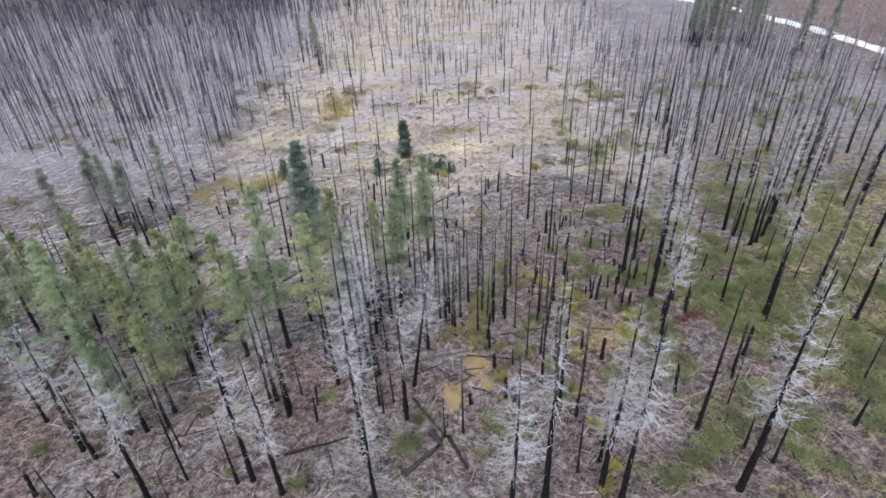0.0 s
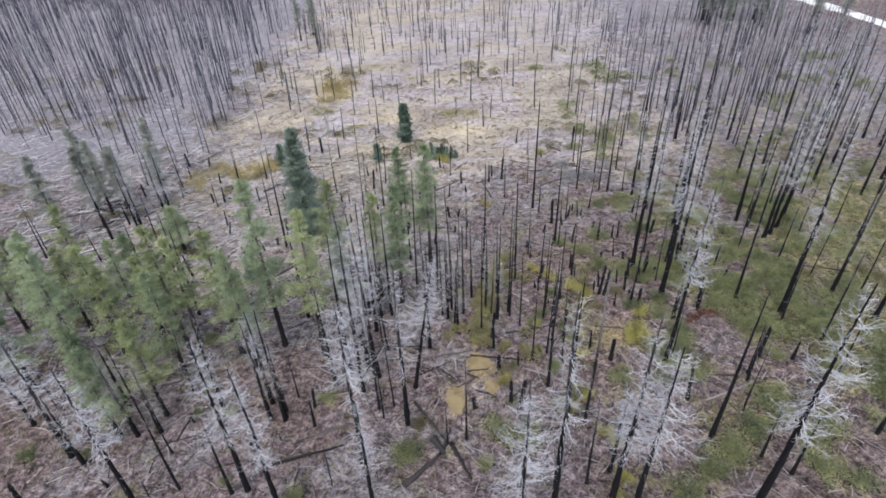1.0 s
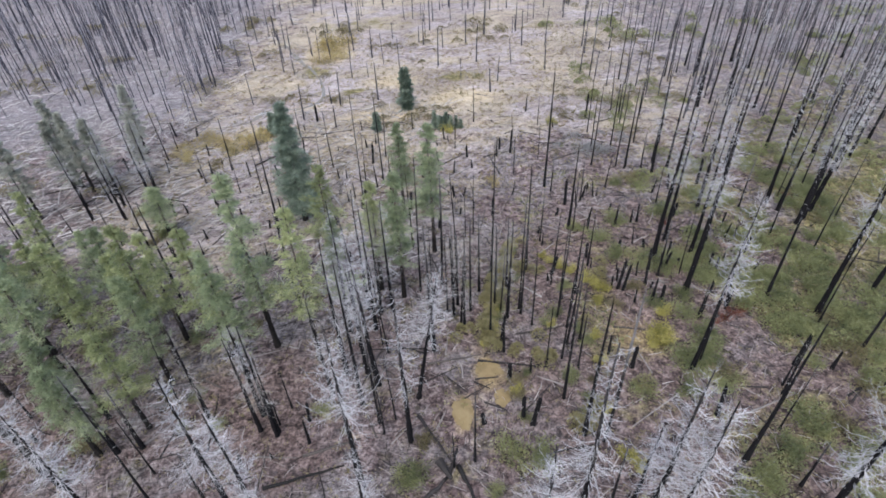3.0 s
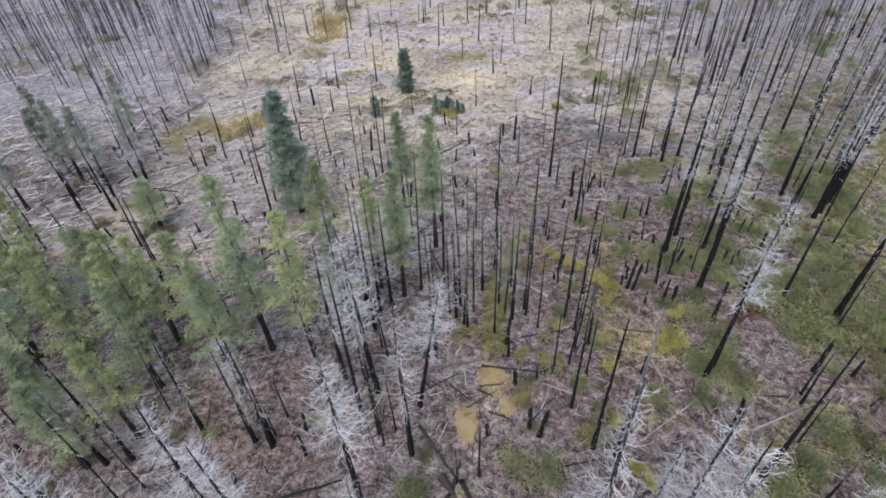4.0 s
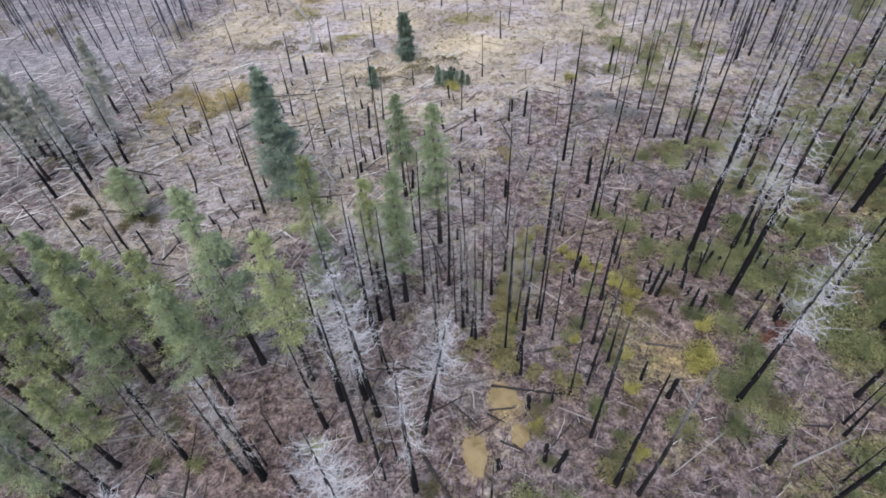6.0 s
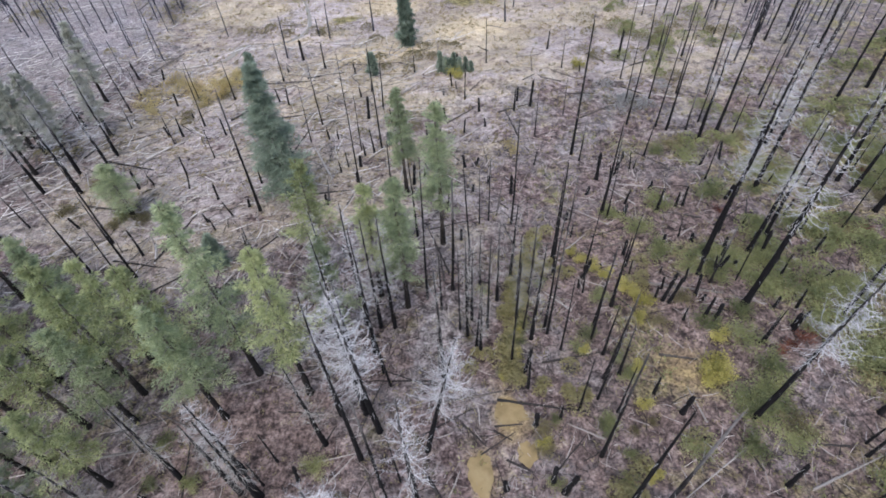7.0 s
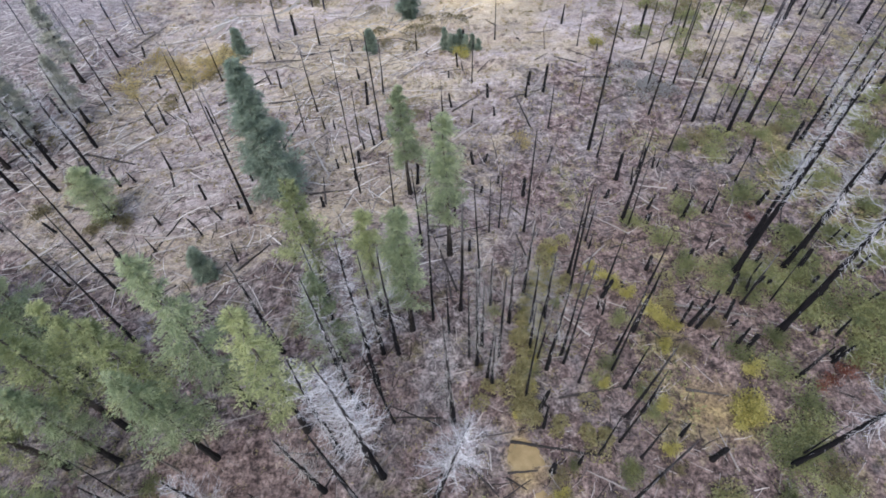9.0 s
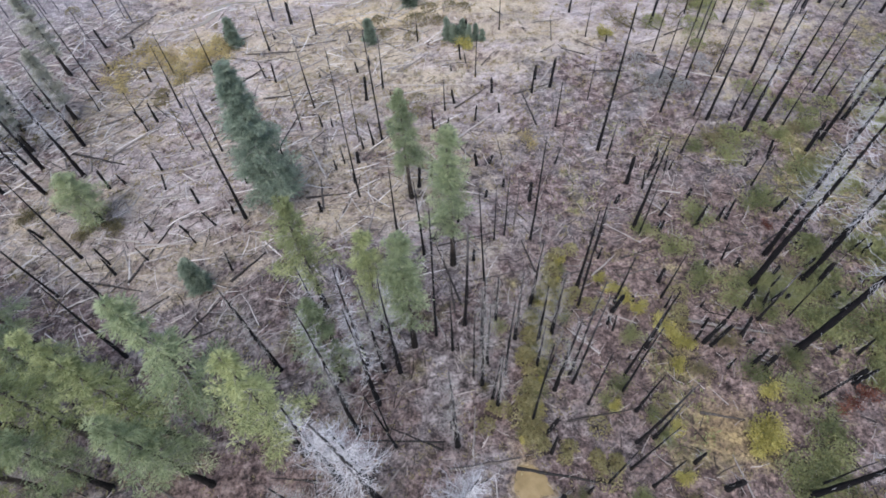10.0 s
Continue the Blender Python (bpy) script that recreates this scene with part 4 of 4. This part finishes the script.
for spec in ((-0.2, 34.0, 1.4, 30.2, 3, 1.2), (-5.7, 36.4, -2.5, 40.3, 2, 0.6), (-13.1, 35.6, -8.4, 37.0, 3, 1.0), (-15.8, 32.8, -9.5, 34.5, 3, 1.0),
             (-17.0, 35.8, -13.6, 35.5, 2, 0.8), (-13.3, 40.4, -8.6, 41.2, 2, 0.7), (-10.9, 38.9, -8.7, 41.5, 2, 0.6), (-33.3, 67.6, -27.8, 67.6, 0, 0.9)):
    lay_between(*spec)
for spec in ((-17.0, 72.9, -12.5, 73.3, 3, 0.8), (-30.9, 65.3, -29.3, 70.0, 1, 0.8), (-1.4, 80.3, 4.5, 85.5, 1, 1.1), (6.8, 86.0, 11.7, 93.7, 1, 1.2),
             (0.2, 51.4, 7.2, 52.0, 2, 0.6), (-30.0, 41.6, -24.5, 42.4, 0, 0.9), (-6.4, 45.3, -10.7, 39.7, 2, 0.6)):
    lay_between(*spec)


def clearing_turn():
    return rng.gauss(14, 38) if rng.random() < 0.55 else rng.uniform(0, 180)


scatter(40, (-75, -38, 76, 108), 0, lambda x, y: lay(x, y, rng.choice((0, 0, 1, 3)), rng.gauss(8, 35), rng.uniform(0.7, 1.1), rng.uniform(0.6, 1.1)))
scatter(130, (-60, -4, 60, 104), 0, lambda x, y: lay(x, y, rng.choice((0, 0, 1, 1, 2, 2, 3)), clearing_turn(), rng.uniform(0.55, 1.0), rng.uniform(0.5, 1.1)))
scatter(60, (-4, 30, 62, 104), 0, lambda x, y: lay(x, y, rng.choice((1, 2, 2, 3, 4)), rng.uniform(0, 180), rng.uniform(0.5, 0.9), rng.uniform(0.5, 1.0)))
scatter(50, (-30, 12, 28, 62), 0, lambda x, y: lay(x, y, rng.choice((2, 3, 4, 4, 3)), rng.uniform(0, 180), rng.uniform(0.45, 0.8), rng.uniform(0.4, 0.9)))
scatter(36, (12, 50, 28, 80), 0, lambda x, y: lay(x, y, rng.choice((2, 3, 4, 4, 3, 4)), rng.uniform(0, 180), rng.uniform(0.45, 0.8), rng.uniform(0.4, 0.8)))
settle()


def litter(name, label, n, box, lo, hi, r0, mat, turn, chance=None, lift=0.25):
    s = Shape()
    x0, x1, y0, y1 = box
    done = 0
    while done < n:
        x, y = rng.uniform(x0, x1), rng.uniform(y0, y1)
        if chance and rng.random() > chance(x, y):
            continue
        done += 1
        L = lo + (hi - lo) * rng.random() ** 2
        a = radians(turn())
        d = Vector((math.cos(a), math.sin(a), 0)) * L / 2
        p, q = Vector((x, y, 0)) - d, Vector((x, y, 0)) + d
        p.z, q.z = land(p.x, p.y) + 0.03, land(q.x, q.y) + 0.05 + rng.random() ** 3 * lift * L
        r = r0 * rng.uniform(0.6, 1.4) * (0.5 + 0.5 * L / hi)
        m = p.lerp(q, rng.uniform(0.35, 0.65)) + direction(rng, 0.3, 0.3) * 0.05 * L
        s.tube([p, m, q], [r, r * 0.8, r * 0.4], 3, cap=False)
    return tagged(new(name, s.mesh(name, mat)), label, "deadwood", kind="stuff")


litter("deadwood", "tangle of silvered sticks and thin logs in the clearing", 4300, (-75, 2, 56, 112), 0.5, 4.2, 0.06, STICKS, clearing_turn, lambda x, y: smooth(50, 66, y) * (0.4 + 0.6 * smooth(2, -10, x)))
litter("deadwood", "scattered sticks and broken branches on the litter", 11000, (-48, 56, 22, 82), 0.3, 1.9, 0.045, STICKS_BROWN, lambda: rng.uniform(0, 180), lambda x, y: (1 - 0.75 * min(1, 1.6 * blob(x, y, -17, 42, 20, 12))) * (1 - covers(x, y)[3]))
litter("deadwood", "fallen poles across the meadow and under far trees", 900, (-130, 90, 100, 260), 0.8, 4.5, 0.08, STICKS, lambda: rng.gauss(5, 40))


litter("deadwood", "pale and dark fallen wood under the far grey trees", 3600, (-140, -38, 72, 190), 0.6, 5.0, 0.075, STICKS, lambda: rng.gauss(8, 45))


# ---- undergrowth ----
SHRUBS = [
    shrub(51, 1.25, 1.0, LEAF_GREEN, 700, 0.19, "low green shrub on the forest floor"),
    shrub(52, 1.5, 0.9, LEAF_GREEN, 840, 0.19, "spreading green shrub among burnt trunks"),
    shrub(53, 1.15, 0.8, LEAF_OLIVE, 500, 0.18, "olive brown shrub with half-bare stems"),
]
YELLOW = shrub(54, 0.95, 1.25, LEAF_YELLOW, 460, 0.2, "bright yellow autumn shrub on brown litter")
OCHRE = shrub(55, 1.1, 0.8, LEAF_OCHRE, 300, 0.17, "ochre autumn shrub in the dry meadow")
RUST = shrub(56, 0.9, 0.6, LEAF_RUST, 240, 0.17, "rust-red shrub among green undergrowth")

for x, y, k in ((19.9, 46.9, 1.5), (19.2, 46.2, 1.2), (20.6, 46.4, 1.1), (21.4, 50.0, 1.0), (13.9, 47.5, 0.8), (13.6, 44.0, 0.8), (11.5, 59.9, 0.8), (12.5, 58.9, 0.9), (13.5, 57.8, 0.9), (14.8, 56.2, 0.95),
                (15.5, 55.1, 1.0), (16.2, 54.3, 1.0), (15.3, 52.4, 0.8), (12.7, 38.4, 0.8), (13.3, 34.1, 0.9), (13.9, 33.2, 0.9), (12.5, 27.5, 1.0), (13.6, 29.5, 0.9),
                (10.8, 61.0, 0.7), (0.3, 97.4, 1.3), (18.1, 98.3, 1.2), (5.4, 41.2, 0.7), (9.9, 49.4, 0.6)):
    stand(YELLOW, x, y, k, k)
def damp_strip(y):
    """The line of a damp strip through the burnt poles."""
    return 3.2 + 0.1 * (y - 45) + 0.02 * max(0, y - 52) ** 2


for i in range(22):
    y = 47 + i * 0.76
    x = damp_strip(y) + rng.uniform(-0.9, 0.9)
    stand(SHRUBS[0] if i % 3 else YELLOW, x, y, rng.uniform(0.4, 0.75), rng.uniform(0.5, 0.9))
for x, y, k in ((21.0, 51.6, 1.1), (23.4, 49.8, 1.2), (23.7, 45.2, 1.2), (19.6, 60.3, 1.2), (19.7, 54.3, 1.0), (23.7, 57.0, 1.0), (10.5, 51.1, 0.7), (12.6, 48.6, 0.6),
                (17.0, 51.9, 0.8), (-2.8, 36.5, 1.0), (-3.6, 33.3, 1.0), (-4.5, 33.0, 0.9), (4.2, 35.1, 1.2), (6.1, 34.3, 1.3), (5.3, 40.9, 0.9), (5.3, 42.4, 0.8),
                (-36.4, 70.0, 1.2), (-38.6, 71.4, 1.3), (-39.4, 69.4, 1.0), (-46.0, 72.0, 1.3), (-44.5, 77.0, 1.2), (28.8, 36.8, 1.3), (20.2, 40.4, 1.0), (16.5, 40.4, 1.0), (-32.2, 37.7, 1.5), (25.0, 47.0, 1.2), (18.0, 64.0, 1.2), (21.0, 67.5, 1.3), (16.0, 66.5, 1.0)):
    stand(SHRUBS[int(x * 10) % 3], x, y, k, k)
for x, y, k in ((-34.0, 98.2, 1.5), (-33.0, 100.7, 1.5), (-31.5, 99.5, 1.2), (-44.8, 95.4, 1.4), (-42.9, 101.7, 1.4), (-40.5, 100.5, 1.3), (-38.5, 97.8, 1.2), (6.6, 79.4, 1.0),
                (-26, 142, 2.6), (-24, 146, 2.8), (-28, 147, 2.4), (-27, 135, 1.8), (-24, 138, 1.7), (-45.5, 98.5, 1.4), (-36, 94.5, 1.0), (-35.2, 99.6, 1.3), (-32.2, 101.8, 1.2), (-36.8, 96.6, 1.2), (-43.6, 93.6, 1.1), (-41.8, 98.9, 1.2), (-34.6, 97.0, 1.1)):
    stand(OCHRE, x, y, k * 1.3, k * 1.3)
for x, y, k in ((26.1, 48.4, 0.8), (27.2, 49.0, 0.9), (28.3, 49.6, 1.0), (29.5, 50.1, 0.9), (26.8, 66.0, 0.8), (40, 62, 0.9), (44, 71, 1.0)):
    stand(RUST, x, y, k, k)


def thicket(x, y):
    return smooth(0.0, 0.3, noise.noise((x * 0.16, y * 0.16, 6)) + 0.4 * smooth(21, 29, x) - 0.12) * (math.hypot(x - 19.8, y - 46.8) > 3.0)


scatter(165, (18, 54, 28, 80), 0, lambda x, y: stand(rng.choice(SHRUBS + SHRUBS[:2]), x, y, rng.uniform(0.7, 1.5), rng.uniform(0.6, 1.3)), thicket)
scatter(16, (-2, 14, 30, 60), 0, lambda x, y: stand(rng.choice(SHRUBS), x, y, rng.uniform(0.4, 0.8), rng.uniform(0.4, 0.8)), lambda x, y: covers(x, y)[3] < 0.05)
scatter(20, (-45, -8, 26, 60), 0, lambda x, y: stand(rng.choice(SHRUBS), x, y, rng.uniform(0.4, 0.9), rng.uniform(0.4, 0.8)))
settle()


def shrub_carpet(label, n, box, leaf, chance, radius=1.3, leaves=150):
    """Low bushes that run into one another."""
    s = Shape()
    x0, x1, y0, y1 = box
    done = 0
    while done < n:
        x, y = rng.uniform(x0, x1), rng.uniform(y0, y1)
        if rng.random() > chance(x, y):
            continue
        done += 1
        k = rng.uniform(0.6, 1.3)
        for q in range(int(1.8 * leaves)):
            a, rr = rng.uniform(0, 2 * math.pi), math.sqrt(rng.random())
            px, py = x + radius * k * rr * math.cos(a), y + radius * k * rr * math.sin(a)
            z = land(px, py) + 1.15 * k * (1 - 0.85 * rr * rr) * (1 - 0.5 * rng.random() ** 2)
            d = direction(rng, 0.15, 0.5)
            s.blade((px, py, z), d, d.cross(direction(rng, 0.3, 1)).normalized(), rng.uniform(0.14, 0.3), rng.uniform(0.09, 0.17))
    return tagged(new("shrub_carpet", s.mesh("shrub_carpet", leaf)), label, "undergrowth", kind="stuff")


shrub_carpet("dense carpet of green shrubs under burnt trunks", 88, (28.5, 42, 44, 64), LEAF_GREEN, lambda x, y: 0.06 + smooth(-0.18, 0.1, noise.noise((x * 0.3, y * 0.3, 56))))
shrub_carpet("low yellowish growth along a damp strip", 40, (2.0, 9.5, 44, 64.5), LEAF_MOSS, lambda x, y: smooth(1.3, 0.3, abs(x - damp_strip(y))) * (y > 46.5), 0.75, 120)
shrub_carpet("low yellowish growth among burnt poles", 34, (0, 17, 36, 60), LEAF_MOSS, lambda x, y: smooth(0.1, 0.35, noise.noise((x * 0.2, y * 0.2, 46))) * (covers(x, y)[3] < 0.05), 0.8, 110)
shrub_carpet("patches of green shrubs among far burnt trunks", 230, (24, 105, 74, 150), LEAF_GREEN, lambda x, y: smooth(0.0, 0.3, noise.noise((x * 0.09, y * 0.09, 16))))
shrub_carpet("low olive growth under far grey trees", 120, (-120, -42, 84, 170), LEAF_OLIVE, lambda x, y: smooth(0.1, 0.35, noise.noise((x * 0.07, y * 0.09, 36))), 1.5, 110)
shrub_carpet("grey half-bare thicket at the edge of the wood", 18, (16, 30, 83, 95), LEAF_GREY, lambda x, y: smooth(0.0, 0.7, blob(x, y, 23, 89, 7, 6)), 1.2, 70)
shrub_carpet("patches of brown shrubs in the meadow", 120, (-55, 45, 84, 175), LEAF_OLIVE, lambda x, y: smooth(0.18, 0.4, noise.noise((x * 0.06, y * 0.1, 26))), 1.5, 110)


def grass(name, label, n, box, mat, lo, hi, chance):
    s = Shape()
    x0, x1, y0, y1 = box
    done = 0
    while done < n:
        x, y = rng.uniform(x0, x1), rng.uniform(y0, y1)
        if rng.random() > chance(x, y):
            continue
        done += 1
        z = land(x, y) - 0.02
        for k in range(5):
            d = direction(rng, 0.9, 0.5)
            p = (x + rng.gauss(0, 0.12), y + rng.gauss(0, 0.12), z)
            s.blade(p, d, d.cross(direction(rng, 0, 0.2)).normalized(), rng.uniform(lo, hi), 0.11)
    return tagged(new(name, s.mesh(name, mat)), label, "grass", kind="stuff")


grass("dry_grass", "pale dry grass tussocks in the meadow", 4500, (-55, 45, 74, 150), GRASS, 0.25, 0.6, lambda x, y: covers(x, y)[1])
grass("undergrowth", "low green plants between the burnt trunks", 5500, (-45, 60, 24, 95), LEAF_GREEN, 0.2, 0.5, lambda x, y: covers(x, y)[2] * thicket(x, y) ** 2)
grass("undergrowth", "low brown and olive plants on the litter", 7000, (-45, 60, 24, 95), LEAF_OLIVE, 0.2, 0.45, lambda x, y: (0.25 + 0.5 * covers(x, y)[2]) * (1 - covers(x, y)[3]))


# ---- a small creek that winds through the meadow ----
def build_creek():
    course = [(-39, 150), (-34.7, 141.6), (-31.5, 135.5), (-27.2, 128.5), (-25.2, 122.5), (-24.3, 116.5), (-27.2, 112.4), (-33.3, 112.2), (-36.5, 107.5), (-44, 105)]
    s, n = Shape(), 0
    for i in range(len(course) - 1):
        for k in range(8):
            u = k / 8
            p0, p1, p2, p3 = (Vector((*course[min(max(i + j, 0), len(course) - 1)], 0)) for j in (-1, 0, 1, 2))
            p = 0.5 * ((2 * p1) + (p2 - p0) * u + (2 * p0 - 5 * p1 + 4 * p2 - p3) * u * u + (3 * p1 - p0 - 3 * p2 + p3) * u ** 3)
            d = (p2 - p1).normalized()
            w = 0.32 + 0.35 * noise.noise((i + u, 3, 3))
            side = Vector((-d.y, d.x, 0)) * w
            for q in (-1, 1):
                v = p + side * q
                s.v.append(Vector((v.x, v.y, land(p.x, p.y) + 0.07)))
            n += 1
    s.f = [(2 * i, 2 * i + 1, 2 * i + 3, 2 * i + 2) for i in range(n - 1)]
    m, nt, bsdf = material("creek_water")
    bsdf.inputs["Base Color"].default_value = (0.22, 0.195, 0.165, 1)
    bsdf.inputs["Roughness"].default_value = 0.12
    rip = noise_tex(nt, 3.0, 4)
    bump(nt, bsdf, rip, 0.4, 0.05)
    return tagged(new("creek", s.mesh("creek", m, False)), "narrow shallow creek through dry meadow grass", "water", kind="structure")


build_creek()


# ---- muddy pools in the wet hollow ----
def muddy_pool(x, y, rx, ry, seed):
    """A still pool of ochre water with a ragged shore."""
    s, n = Shape(), 40
    s.v.append(Vector((x, y, land(x, y) + 0.07)))
    for ring in (0.5, 1.0):
        for k in range(n):
            a = 2 * math.pi * k / n
            c, d = math.cos(a), math.sin(a)
            q = ring * (1 + 0.45 * noise.noise((c * 1.3, d * 1.3, seed)) + 0.2 * noise.noise((c * 4, d * 4, seed)))
            px, py = x + rx * q * c, y + ry * q * d
            s.v.append(Vector((px, py, land(px, py) + (0.06 if ring < 1 else 0.03))))
    s.f = [(0, 1 + k, 1 + (k + 1) % n) for k in range(n)]
    s.f += [(1 + k, 1 + n + k, 1 + n + (k + 1) % n, 1 + (k + 1) % n) for k in range(n)]
    return tagged(new("muddy_pool", s.mesh("muddy_pool", MUD_WATER, False)), "shallow pool of ochre muddy water among burnt logs", "pool", kind="structure")


for spec in ((0.4, 39.3, 1.0, 1.7, 3), (3.0, 44.0, 1.4, 1.3, 8), (4.0, 40.6, 0.7, 1.0, 12)):
    muddy_pool(*spec)


# ---- an uprooted stump beside the wet hollow ----
def uprooted_stump(x, y, turn):
    r = random.Random(61)
    thing = tagged(new("uprooted_stump"), "charred uprooted stump with its root plate tipped up", "stump")
    core = Shape()
    core.tube([(-0.1, 0, 0.55), (0.5, 0, 0.6), (1.1, 0.05, 0.5), (1.7, 0.1, 0.38)], [0.42, 0.3, 0.22, 0.17], 8)
    part("trunk", core, LOG_BURNT, thing)
    plate = Shape()
    for k in range(16):
        a = 2 * math.pi * k / 16 + r.uniform(-0.15, 0.15)
        L = r.uniform(0.6, 1.15)
        p1 = Vector((r.uniform(-0.35, 0.0), L * math.cos(a), max(0.05, 0.6 + L * math.sin(a))))
        mid = Vector((-0.1, 0.5 * L * math.cos(a), 0.58 + 0.5 * L * math.sin(a)))
        plate.tube([(-0.05, 0, 0.57), mid, p1], [0.14, 0.09, 0.02], 4)
    part("root_plate", plate, LOG_BURNT, thing, "spread of burnt roots")
    thing.matrix_basis = pose(x, y, land(x, y), 0, 0, turn)


uprooted_stump(-1.7, 34.2, -60)
